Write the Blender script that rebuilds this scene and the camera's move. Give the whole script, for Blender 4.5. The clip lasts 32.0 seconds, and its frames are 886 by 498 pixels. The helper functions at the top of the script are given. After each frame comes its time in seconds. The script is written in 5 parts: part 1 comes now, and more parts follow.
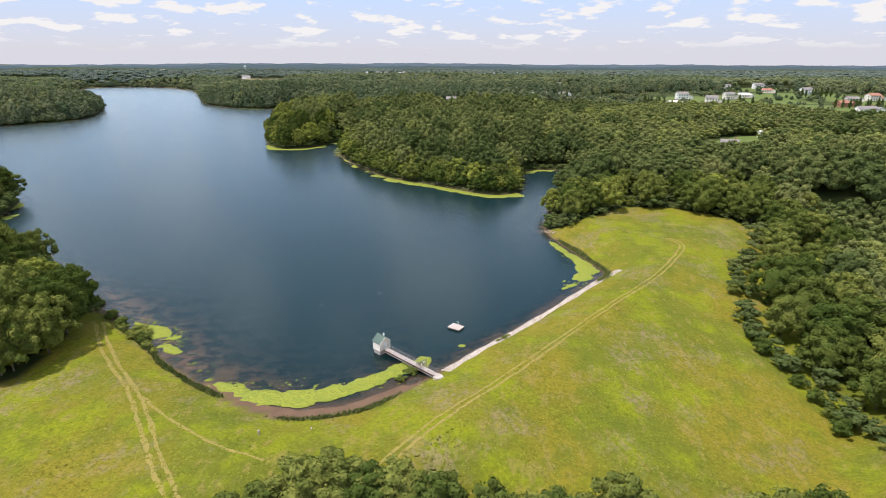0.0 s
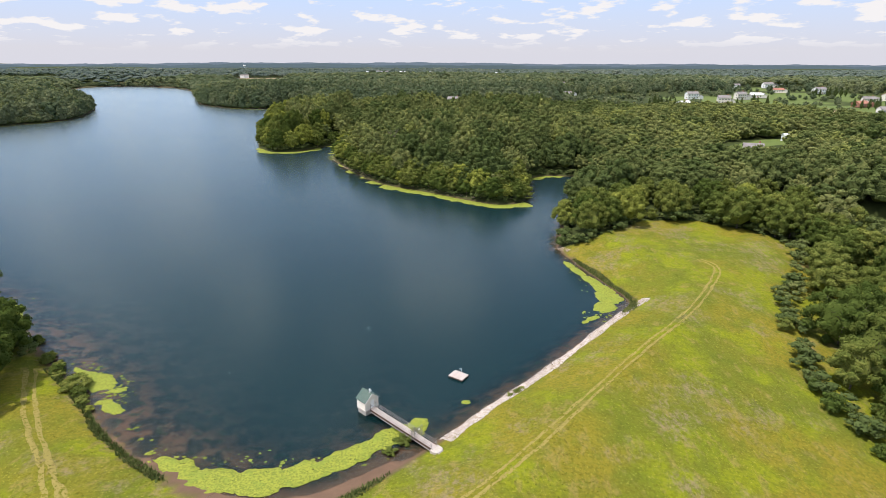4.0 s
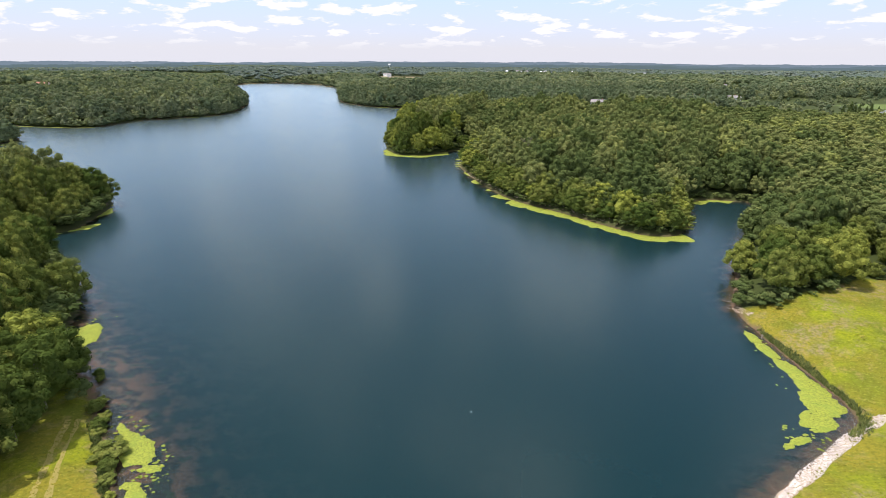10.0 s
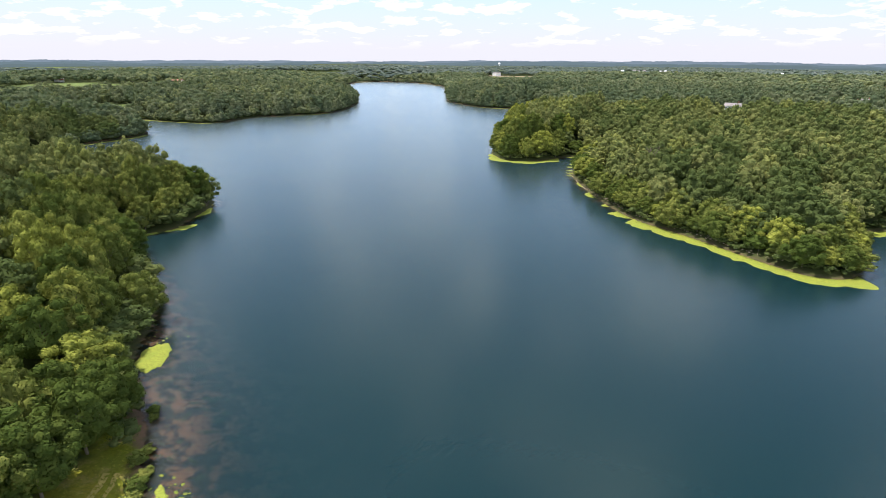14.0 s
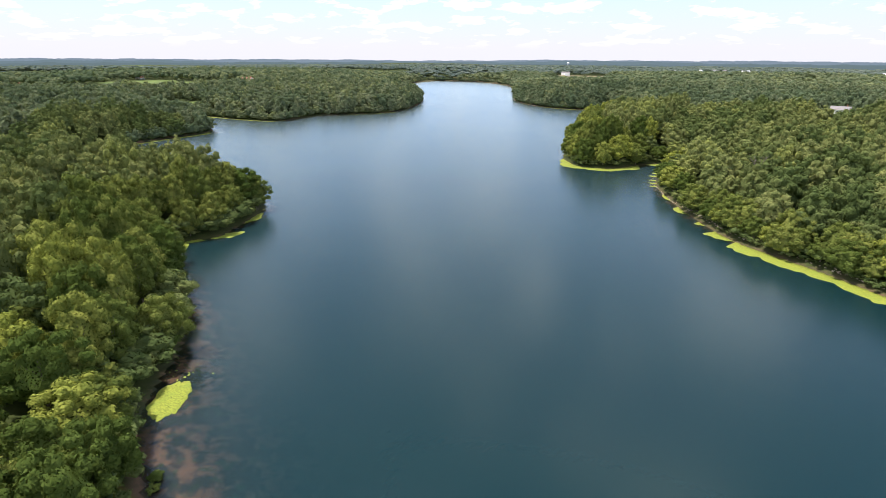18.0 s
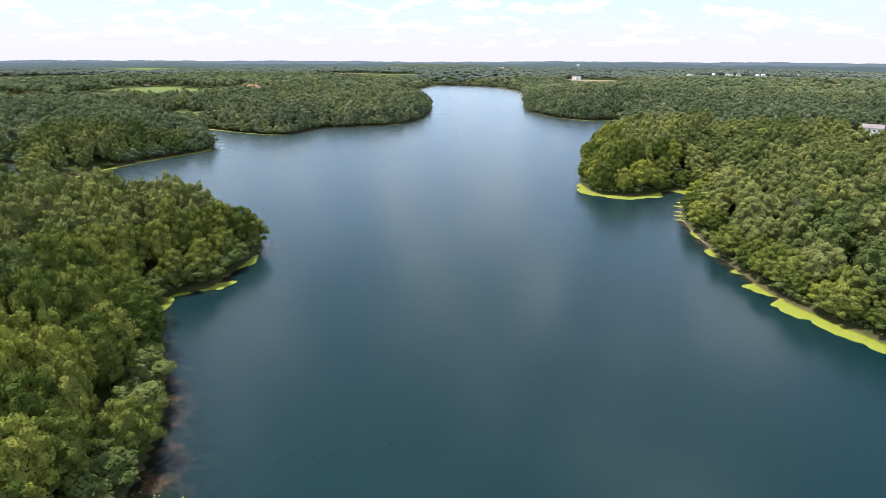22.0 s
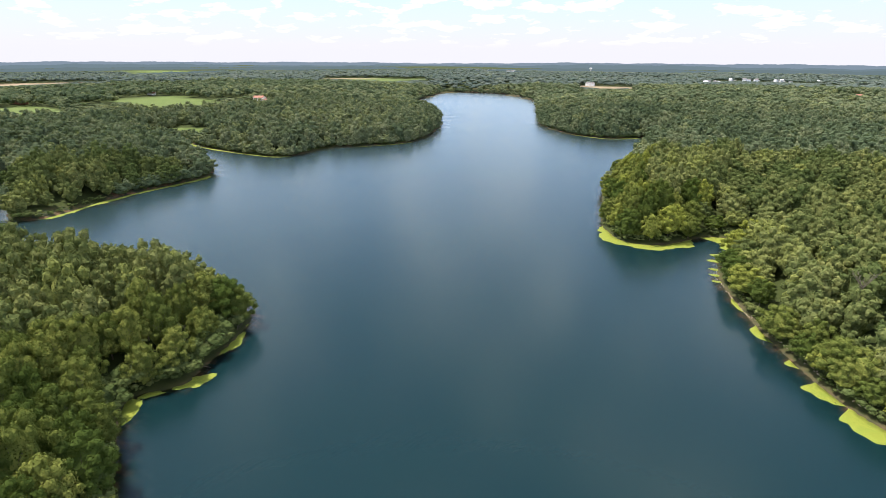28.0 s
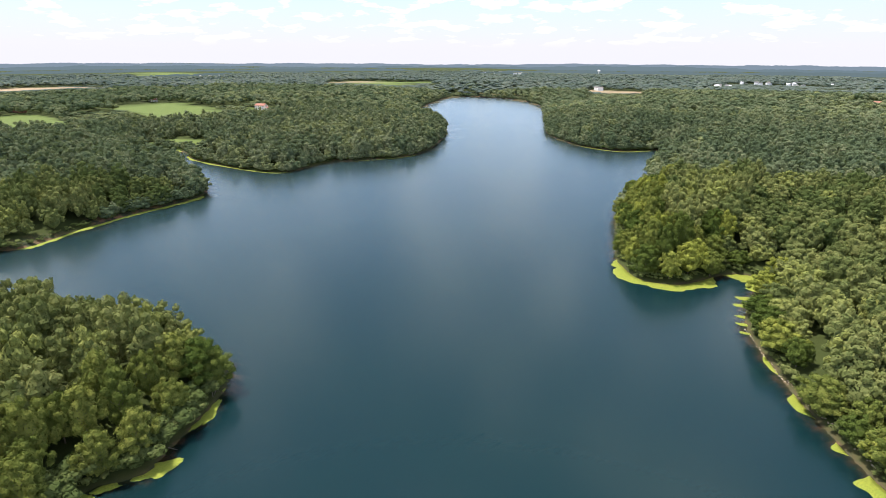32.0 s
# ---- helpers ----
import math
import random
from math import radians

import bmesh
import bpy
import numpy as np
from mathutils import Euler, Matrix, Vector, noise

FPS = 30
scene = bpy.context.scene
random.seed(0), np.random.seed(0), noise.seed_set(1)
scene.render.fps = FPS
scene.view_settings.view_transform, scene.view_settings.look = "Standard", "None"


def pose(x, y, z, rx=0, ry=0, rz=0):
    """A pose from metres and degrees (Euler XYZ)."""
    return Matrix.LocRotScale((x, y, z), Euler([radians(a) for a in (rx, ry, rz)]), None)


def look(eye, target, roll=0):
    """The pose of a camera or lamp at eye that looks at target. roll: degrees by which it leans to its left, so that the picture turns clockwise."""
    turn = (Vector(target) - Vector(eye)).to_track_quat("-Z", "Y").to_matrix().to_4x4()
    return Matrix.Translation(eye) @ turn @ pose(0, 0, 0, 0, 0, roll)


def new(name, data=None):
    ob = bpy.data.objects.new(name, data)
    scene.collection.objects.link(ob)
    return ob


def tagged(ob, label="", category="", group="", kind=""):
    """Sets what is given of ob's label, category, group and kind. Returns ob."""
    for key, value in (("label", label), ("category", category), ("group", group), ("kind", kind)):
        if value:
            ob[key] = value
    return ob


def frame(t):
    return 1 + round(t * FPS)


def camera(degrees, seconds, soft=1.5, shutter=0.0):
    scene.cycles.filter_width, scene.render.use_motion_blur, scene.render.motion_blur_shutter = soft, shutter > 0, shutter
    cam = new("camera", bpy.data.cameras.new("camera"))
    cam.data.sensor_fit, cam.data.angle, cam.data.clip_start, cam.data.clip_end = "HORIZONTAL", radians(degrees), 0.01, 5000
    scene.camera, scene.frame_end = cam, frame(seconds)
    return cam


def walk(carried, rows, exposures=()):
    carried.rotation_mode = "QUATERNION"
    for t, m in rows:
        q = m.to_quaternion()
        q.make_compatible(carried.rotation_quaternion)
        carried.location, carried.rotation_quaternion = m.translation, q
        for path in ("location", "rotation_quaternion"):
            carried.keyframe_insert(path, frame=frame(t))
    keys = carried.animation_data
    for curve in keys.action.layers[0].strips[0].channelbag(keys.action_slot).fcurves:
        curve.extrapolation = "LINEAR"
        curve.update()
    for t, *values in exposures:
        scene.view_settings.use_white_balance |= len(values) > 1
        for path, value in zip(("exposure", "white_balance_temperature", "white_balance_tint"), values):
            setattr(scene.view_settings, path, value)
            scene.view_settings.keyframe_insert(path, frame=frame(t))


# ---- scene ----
# PATH: seconds, place, heading (left of north), tilt down, roll
PATH = [
    (0, -0.00, 0.00, 65.00, -0.00, 18.93, -0.13),
    (0.5, 0.01, 3.13, 64.77, -0.01, 18.93, -0.13),
    (1, 0.04, 6.28, 64.55, 0.01, 18.92, -0.13),
    (1.5, 0.07, 9.42, 64.31, 0.04, 18.93, -0.12),
    (2, 0.12, 12.53, 64.09, 0.08, 18.93, -0.13),
    (2.5, 0.18, 15.61, 63.94, 0.10, 18.94, -0.13),
    (3, 0.20, 18.65, 63.90, 0.12, 18.94, -0.14),
    (3.5, 0.21, 21.71, 63.93, 0.13, 18.96, -0.14),
    (5.5, 0.34, 33.93, 64.11, 0.59, 19.01, -0.11),
    (6, 0.21, 37.12, 64.02, 2.67, 18.99, -0.14),
    (6.5, 0.14, 40.28, 63.90, 4.00, 19.00, -0.17),
    (7, 0.03, 43.37, 63.74, 4.75, 19.01, -0.18),
    (7.5, -0.15, 46.49, 63.57, 6.26, 19.00, -0.18),
    (8, -0.39, 49.55, 63.45, 7.63, 19.01, -0.17),
    (8.5, -0.76, 52.61, 63.41, 9.10, 19.02, -0.18),
    (9, -1.31, 55.64, 63.41, 10.65, 19.03, -0.20),
    (9.5, -1.96, 58.68, 63.39, 12.24, 19.04, -0.24),
    (10, -2.73, 61.77, 63.39, 13.85, 19.07, -0.25),
    (10.5, -3.54, 64.78, 63.42, 15.33, 19.10, -0.23),
    (11, -4.37, 67.78, 63.46, 16.56, 19.13, -0.21),
    (11.5, -5.30, 70.80, 63.47, 17.69, 19.13, -0.18),
    (12, -6.37, 73.81, 63.43, 18.66, 19.14, -0.16),
    (12.5, -7.59, 76.83, 63.31, 19.68, 19.17, -0.16),
    (13, -8.97, 79.89, 63.15, 21.09, 19.18, -0.16),
    (13.5, -10.47, 82.95, 62.96, 22.66, 19.16, -0.18),
    (14, -12.03, 85.97, 62.68, 24.62, 19.18, -0.20),
    (14.5, -13.64, 88.96, 62.33, 26.56, 19.20, -0.22),
    (16.5, -20.53, 99.88, 61.40, 30.30, 19.18, -0.21),
    (17, -22.03, 102.39, 61.17, 30.59, 19.17, -0.20),
    (17.5, -23.49, 104.87, 60.95, 30.85, 19.21, -0.21),
    (18, -24.99, 107.34, 61.00, 31.08, 19.25, -0.23),
    (18.5, -26.57, 109.83, 61.55, 31.30, 19.24, -0.23),
    (19, -28.21, 112.31, 62.54, 31.39, 19.20, -0.22),
    (19.5, -29.88, 114.77, 63.82, 31.45, 19.19, -0.20),
    (20, -31.52, 117.20, 65.23, 31.56, 19.20, -0.19),
    (20.5, -33.12, 119.58, 66.71, 31.67, 19.22, -0.19),
    (21, -34.69, 121.95, 68.26, 31.75, 19.23, -0.20),
    (21.5, -36.25, 124.28, 69.82, 31.82, 19.24, -0.20),
    (22, -37.83, 126.51, 71.37, 31.93, 19.26, -0.19),
    (22.5, -39.39, 128.71, 72.87, 32.01, 19.26, -0.17),
    (23, -40.92, 130.90, 74.33, 32.09, 19.26, -0.18),
    (23.5, -42.38, 133.07, 75.76, 32.18, 19.29, -0.19),
    (24, -43.77, 135.23, 77.18, 32.26, 19.29, -0.20),
    (24.5, -45.09, 137.36, 78.56, 32.36, 19.29, -0.23),
    (25, -46.33, 139.44, 79.93, 32.46, 19.32, -0.27),
    (25.5, -47.56, 141.51, 81.30, 32.58, 19.33, -0.29),
    (27.5, -53.54, 150.68, 87.04, 32.89, 19.35, -0.28),
    (28, -54.84, 153.19, 88.42, 32.97, 19.36, -0.23),
    (28.5, -56.12, 155.76, 89.78, 33.04, 19.35, -0.18),
    (29, -57.38, 158.43, 91.11, 33.16, 19.39, -0.18),
    (29.5, -58.75, 161.22, 92.44, 33.26, 19.38, -0.18),
    (30, -60.27, 164.10, 93.73, 33.37, 19.38, -0.18),
    (30.5, -61.86, 166.98, 95.00, 33.44, 19.39, -0.18),
    (31, -63.45, 169.79, 96.23, 33.50, 19.39, -0.19),
    (31.5, -65.04, 172.51, 97.42, 33.57, 19.39, -0.20),
    (32, -66.62, 175.16, 98.59, 33.66, 19.39, -0.20),
]
cam = camera(77.39, 32.0, soft=0.55)
walk(cam, [(t, pose(x, y, z, 90 - dip, 0, head) @ pose(0, 0, 0, 0, 0, -lean)) for t, x, y, z, head, dip, lean in PATH],
     exposures=[(0, 0.09), (6, 0.12), (9, 0.24), (13, 0.43), (19, 0.51), (25, 0.50), (32, 0.51)])

# ---- light ----
SUN_LEFT, SUN_UP = 112.0, 67.0
CLOUD_TURN = 51.0
world = bpy.data.worlds.new("sky")
scene.world = world
world.use_nodes = True


def build_sky():
    nt = world.node_tree
    N, K = nt.nodes, nt.links
    N.clear()
    out = N.new("ShaderNodeOutputWorld")
    bg = N.new("ShaderNodeBackground")
    bg.inputs["Strength"].default_value = 0.125
    sky = N.new("ShaderNodeTexSky")
    sky.sky_type = "NISHITA"
    sky.sun_disc = False
    sky.sun_elevation, sky.sun_rotation = radians(SUN_UP), radians(-SUN_LEFT)
    sky.air_density, sky.dust_density, sky.ozone_density = 1.0, 0.8, 1.5
    # flat-based cumulus on a cloud ceiling, seen in perspective
    tc = N.new("ShaderNodeTexCoord")
    sep = N.new("ShaderNodeSeparateXYZ")
    K.new(tc.outputs["Generated"], sep.inputs[0])

    def mth(op, a, b=None, clamp=False):
        n = N.new("ShaderNodeMath")
        n.operation, n.use_clamp = op, clamp
        for i, v in enumerate((a, b)):
            if v is None:
                continue
            if isinstance(v, (int, float)):
                n.inputs[i].default_value = v
            else:
                K.new(v, n.inputs[i])
        return n.outputs[0]
    z = mth("ADD", mth("MAXIMUM", sep.outputs["Z"], 0.0), 0.20)
    u, v = mth("DIVIDE", sep.outputs["X"], z), mth("DIVIDE", sep.outputs["Y"], z)
    comb = N.new("ShaderNodeCombineXYZ")
    K.new(u, comb.inputs[0]), K.new(v, comb.inputs[1])
    noi = N.new("ShaderNodeTexNoise")
    noi.inputs["Scale"].default_value, noi.inputs["Detail"].default_value = 3.6, 6.0
    noi.inputs["Roughness"].default_value = 0.55
    drift = N.new("ShaderNodeMapping")
    drift.inputs["Rotation"].default_value = (0, 0, radians(CLOUD_TURN))
    K.new(comb.outputs[0], drift.inputs[0]), K.new(drift.outputs[0], noi.inputs["Vector"])
    ramp = N.new("ShaderNodeMapRange")
    ramp.interpolation_type = "SMOOTHSTEP"
    ramp.inputs["From Min"].default_value, ramp.inputs["From Max"].default_value = 0.525, 0.60
    K.new(noi.outputs["Fac"], ramp.inputs["Value"])
    base = N.new("ShaderNodeMapRange")
    base.interpolation_type = "SMOOTHSTEP"
    base.inputs["From Min"].default_value, base.inputs["From Max"].default_value = 0.008, 0.04
    K.new(sep.outputs["Z"], base.inputs["Value"])
    puff = mth("MULTIPLY", ramp.outputs[0], base.outputs[0])
    # thin haze veil that whitens the sky towards the skyline
    veil = N.new("ShaderNodeMapRange")
    veil.inputs["From Min"].default_value, veil.inputs["From Max"].default_value = 0.0, 0.50
    veil.inputs["To Min"].default_value, veil.inputs["To Max"].default_value = 0.95, 0.36
    K.new(sep.outputs["Z"], veil.inputs["Value"])
    m1 = N.new("ShaderNodeMixRGB")
    low = N.new("ShaderNodeMapRange")
    low.inputs["From Min"].default_value, low.inputs["From Max"].default_value = 0.015, 0.11
    K.new(sep.outputs["Z"], low.inputs["Value"])
    haze = N.new("ShaderNodeMixRGB")
    haze.inputs["Color1"].default_value, haze.inputs["Color2"].default_value = (5.4, 5.35, 6.0, 1), (4.5, 5.8, 8.6, 1)
    K.new(low.outputs[0], haze.inputs["Fac"]), K.new(haze.outputs[0], m1.inputs["Color2"])
    K.new(veil.outputs[0], m1.inputs["Fac"]), K.new(sky.outputs[0], m1.inputs["Color1"])
    m2 = N.new("ShaderNodeMixRGB")
    # low clouds are dimmed by the haze, high ones are in full sun
    rise = N.new("ShaderNodeMapRange")
    rise.inputs["From Min"].default_value, rise.inputs["From Max"].default_value = 0.10, 0.36
    K.new(sep.outputs["Z"], rise.inputs["Value"])
    lit = N.new("ShaderNodeMixRGB")
    lit.inputs["Color1"].default_value, lit.inputs["Color2"].default_value = (6.9, 6.7, 6.8, 1), (18.0, 16.8, 16.0, 1)
    K.new(rise.outputs[0], lit.inputs["Fac"]), K.new(lit.outputs[0], m2.inputs["Color2"])
    K.new(puff, m2.inputs["Fac"]), K.new(m1.outputs[0], m2.inputs["Color1"])
    K.new(m2.outputs[0], bg.inputs["Color"]), K.new(bg.outputs[0], out.inputs["Surface"])


build_sky()
sun = new("sun", bpy.data.lights.new("sun", "SUN"))
sun.data.energy, sun.data.angle, sun.data.color = 5.0, radians(0.53), (1.0, 0.935, 0.91)
sun_from = Vector((-math.sin(radians(SUN_LEFT)) * math.cos(radians(SUN_UP)), math.cos(radians(SUN_LEFT)) * math.cos(radians(SUN_UP)), math.sin(radians(SUN_UP))))
sun.matrix_world = look(sun_from * 900, (0, 0, 0))


def far_hills(away, rise, swell, color, seed):
    """A flat ridge behind the last woods, its haze painted as glowing blue-grey."""
    r = np.random.default_rng(seed)
    a = np.radians(np.arange(-62, 100, 0.12))
    top = rise + swell * sum(k * np.sin(a * f + r.uniform(0, 6.28)) for f, k in ((7, 0.5), (17, 0.34), (41, 0.2), (97, 0.22), (173, 0.14))) + r.normal(0, 0.9, len(a))
    V = np.concatenate([np.stack([-np.sin(a) * away, np.cos(a) * away, 0 * a + z], 1) for z in (-60.0, top)])
    me = bpy.data.meshes.new("far_hills")
    n = len(a)
    me.from_pydata(V.tolist(), [], [(i, i + 1, n + i + 1, n + i) for i in range(n - 1)])
    m = bpy.data.materials.new("painted_haze_hills")
    m.use_nodes = True
    m.node_tree.nodes.clear()
    # emission only: the ridge glows in its haze colour, whatever the sun does
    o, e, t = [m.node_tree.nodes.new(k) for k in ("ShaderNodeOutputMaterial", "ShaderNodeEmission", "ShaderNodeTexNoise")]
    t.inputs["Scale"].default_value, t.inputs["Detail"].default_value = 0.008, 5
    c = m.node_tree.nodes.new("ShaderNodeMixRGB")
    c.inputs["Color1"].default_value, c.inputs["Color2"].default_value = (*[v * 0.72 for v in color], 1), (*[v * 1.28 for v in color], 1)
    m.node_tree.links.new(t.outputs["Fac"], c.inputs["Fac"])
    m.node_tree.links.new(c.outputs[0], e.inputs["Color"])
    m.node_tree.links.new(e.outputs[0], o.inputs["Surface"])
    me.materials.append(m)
    tagged(new("backdrop", me), "flat glowing backdrop of wooded hills, summer haze painted blue-grey", "hills", kind="structure")


# aerial haze as colour: each farther ridge is given a paler, bluer glow
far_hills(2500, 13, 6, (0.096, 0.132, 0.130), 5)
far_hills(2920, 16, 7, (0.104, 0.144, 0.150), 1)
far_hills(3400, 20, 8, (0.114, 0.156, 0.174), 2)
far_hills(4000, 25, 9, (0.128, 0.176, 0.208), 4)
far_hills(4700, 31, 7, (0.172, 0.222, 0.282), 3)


# ---- materials ----
class Nodes:
    """A node material under construction."""

    def __init__(self, name):
        self.mat = bpy.data.materials.new(name)
        self.mat.use_nodes = True
        self.t = self.mat.node_tree
        self.t.nodes.clear()
        self.out = self.t.nodes.new("ShaderNodeOutputMaterial")
        self.geo = None

    def put(self, socket, v):
        if v is None:
            return
        if isinstance(v, bpy.types.NodeSocket):
            self.t.links.new(v, socket)
        elif isinstance(v, tuple) and len(v) == 3 and socket.type == "RGBA":
            socket.default_value = (*v, 1)
        else:
            socket.default_value = v

    def node(self, kind, **ins):
        n = self.t.nodes.new(kind)
        for k, v in ins.items():
            self.put(n.inputs[k.replace("_", " ")], v)
        return n

    def place(self):
        if self.geo is None:
            self.geo = self.t.nodes.new("ShaderNodeNewGeometry")
        return self.geo.outputs["Position"]

    def noise(self, size, detail=3.0, rough=0.55, at=None, squash=None):
        v = at if at is not None else self.place()
        if squash:
            m = self.node("ShaderNodeMapping", Vector=v, Scale=squash)
            v = m.outputs[0]
        return self.node("ShaderNodeTexNoise", Vector=v, Scale=1.0 / size, Detail=detail, Roughness=rough).outputs["Fac"]

    def band(self, v, a, b, lo=0.0, hi=1.0):
        n = self.node("ShaderNodeMapRange", Value=v, From_Min=a, From_Max=b, To_Min=lo, To_Max=hi)
        n.interpolation_type = "SMOOTHSTEP"
        return n.outputs[0]

    def mix(self, f, a, b, mode="MIX"):
        n = self.node("ShaderNodeMixRGB", Fac=f, Color1=a, Color2=b)
        n.blend_type = mode
        return n.outputs[0]

    def math(self, op, a, b=None):
        n = self.t.nodes.new("ShaderNodeMath")
        n.operation = op
        self.put(n.inputs[0], a)
        self.put(n.inputs[1], b)
        return n.outputs[0]

    def attr(self, name):
        n = self.t.nodes.new("ShaderNodeAttribute")
        n.attribute_name = name
        return n.outputs["Fac"]

    def random(self):
        return self.node("ShaderNodeObjectInfo").outputs["Random"]

    def island(self):
        self.place()
        return self.geo.outputs["Random Per Island"]

    def bump(self, height, strength, distance):
        return self.node("ShaderNodeBump", Height=height, Strength=strength, Distance=distance).outputs[0]

    def bsdf(self, color, rough=0.8, metal=0.0, normal=None, spec=0.3):
        n = self.node("ShaderNodeBsdfPrincipled", Base_Color=color, Roughness=rough, Metallic=metal)
        n.inputs["Specular IOR Level"].default_value = spec
        self.put(n.inputs["Normal"], normal)
        return n.outputs[0]

    def done(self, shader):
        self.t.links.new(shader, self.out.inputs["Surface"])
        return self.mat


def ground_material():
    n = Nodes("ground")
    big, mid, fine = n.noise(26, 3), n.noise(6, 4), n.noise(0.7, 4, 0.7)
    streak = n.noise(2.6, 4, 0.6, squash=(1.0, 0.55, 1.0))
    grass = n.mix(n.band(big, 0.40, 0.60), (0.186, 0.158, 0.017), (0.112, 0.130, 0.014))
    grass = n.mix(n.math("MULTIPLY", n.band(n.noise(13, 4), 0.48, 0.64), 0.8), grass, (0.190, 0.212, 0.009))
    grass = n.mix(n.math("MULTIPLY", n.band(mid, 0.50, 0.68), 0.6), grass, (0.092, 0.118, 0.013))
    grass = n.mix(n.math("MULTIPLY", n.band(streak, 0.53, 0.67), 0.55), grass, (0.235, 0.180, 0.055))
    # seed heads and dry stems, in grey-pink drifts
    dry = n.math("MULTIPLY", n.band(n.noise(15, 5, 0.6), 0.52, 0.64), n.band(n.noise(1.1, 4, 0.75, squash=(1.0, 0.6, 1.0)), 0.40, 0.60))
    grass = n.mix(n.math("MULTIPLY", dry, 0.7), grass, (0.225, 0.170, 0.105))
    grass = n.mix(n.math("MULTIPLY", n.band(fine, 0.42, 0.64), 0.5), grass, (0.078, 0.086, 0.010))
    grass = n.mix(n.math("MULTIPLY", n.band(n.noise(1.6, 4, 0.7), 0.52, 0.68), 0.5), grass, (0.105, 0.128, 0.013))
    grass = n.mix(n.math("MULTIPLY", n.band(n.noise(0.45, 3, 0.7), 0.55, 0.70), 0.45), grass, (0.310, 0.300, 0.045))
    floor = n.mix(fine, (0.030, 0.044, 0.012), (0.056, 0.066, 0.020))
    field = n.mix(n.noise(14, 3), (0.090, 0.128, 0.034), (0.128, 0.160, 0.046))
    tan = n.mix(n.noise(20, 3), (0.32, 0.235, 0.150), (0.26, 0.205, 0.120))
    mud = n.mix(n.noise(3.0, 4), (0.180, 0.112, 0.072), (0.095, 0.062, 0.042))
    weed = n.band(n.noise(5.0, 4, 0.6), 0.42, 0.56)
    bed = n.mix(weed, (0.24, 0.130, 0.080), (0.040, 0.042, 0.036))
    bed = n.mix(n.math("MULTIPLY", n.band(n.noise(2.2, 4, 0.65), 0.54, 0.64), 0.8), bed, (0.050, 0.085, 0.040))
    bed = n.mix(n.math("MULTIPLY", n.band(n.noise(0.6, 3, 0.7), 0.50, 0.66), 0.6), bed, (0.030, 0.030, 0.034))
    col = n.mix(n.attr("meadow"), floor, grass)
    col = n.mix(n.attr("field"), col, field)
    col = n.mix(n.attr("stubble"), col, tan)
    col = n.mix(n.attr("shore"), col, mud)
    col = n.mix(n.attr("under"), col, bed)
    return n.done(n.bsdf(col, 0.95, normal=n.bump(fine, 0.35, 0.2), spec=0.1))


def water_material():
    n = Nodes("lake_water")
    sq = (1.0, 0.45, 1.0)
    chop = n.math("ADD", n.math("MULTIPLY", n.noise(0.8, 3, 0.6, squash=sq), 0.5), n.noise(3.4, 2, squash=sq))
    calm = n.band(n.noise(60, 2), 0.35, 0.65, 0.25, 1.0)
    bump = n.node("ShaderNodeBump", Height=chop, Distance=0.14)
    n.put(bump.inputs["Strength"], n.math("MULTIPLY", calm, 0.5))
    tone = n.mix(n.noise(45, 3), (0.0018, 0.0152, 0.0190), (0.0021, 0.0170, 0.0174))
    deep = n.node("ShaderNodeBsdfDiffuse", Color=tone).outputs[0]
    clear = n.node("ShaderNodeBsdfTransparent", Color=(0.86, 0.86, 0.80)).outputs[0]
    body = n.node("ShaderNodeMixShader", Fac=n.attr("clarity"))
    n.t.links.new(deep, body.inputs[1])
    n.t.links.new(clear, body.inputs[2])
    gloss = n.node("ShaderNodeBsdfGlossy", Color=(0.88, 0.98, 1.0), Roughness=0.24, Normal=bump.outputs[0]).outputs[0]
    fres = n.node("ShaderNodeFresnel", IOR=1.33, Normal=bump.outputs[0]).outputs[0]
    top = n.node("ShaderNodeMixShader", Fac=fres)
    n.t.links.new(body.outputs[0], top.inputs[1])
    n.t.links.new(gloss, top.inputs[2])
    return n.done(top.outputs[0])


def leaf_material(name, a, b, c, glow=0.30, vary=None, lace=0.0):
    """Foliage between the tones a and b, now and then c; varies from tree to tree and from clump to clump."""
    n = Nodes(name)
    pick = vary(n)
    col = n.mix(n.band(pick, 0.05, 0.95), a, b)
    col = n.mix(n.band(pick, 0.80, 0.98), col, c)
    clump = n.band(n.noise(1.9, 3, 0.6), 0.42, 0.60)
    col = n.mix(n.math("MULTIPLY", clump, 0.5), col, (a[0] * 0.6, a[1] * 0.68, a[2] * 0.6))
    col = n.mix(n.math("MULTIPLY", n.island(), 0.30), col, (a[0] * 0.55, a[1] * 0.6, a[2] * 0.6))
    dif = n.node("ShaderNodeBsdfDiffuse", Color=col, Roughness=0.6).outputs[0]
    thru = n.node("ShaderNodeBsdfTranslucent", Color=n.mix(0.5, col, (0.20, 0.25, 0.035))).outputs[0]
    m = n.node("ShaderNodeMixShader", Fac=glow)
    n.t.links.new(dif, m.inputs[1])
    n.t.links.new(thru, m.inputs[2])
    if not lace:
        return n.done(m.outputs[0])
    gap = n.node("ShaderNodeBsdfTransparent").outputs[0]
    cut = n.node("ShaderNodeMixShader", Fac=n.math("GREATER_THAN", n.noise(lace, 2.0, 0.6), 0.43))
    n.t.links.new(gap, cut.inputs[1])
    n.t.links.new(m.outputs[0], cut.inputs[2])
    return n.done(cut.outputs[0])


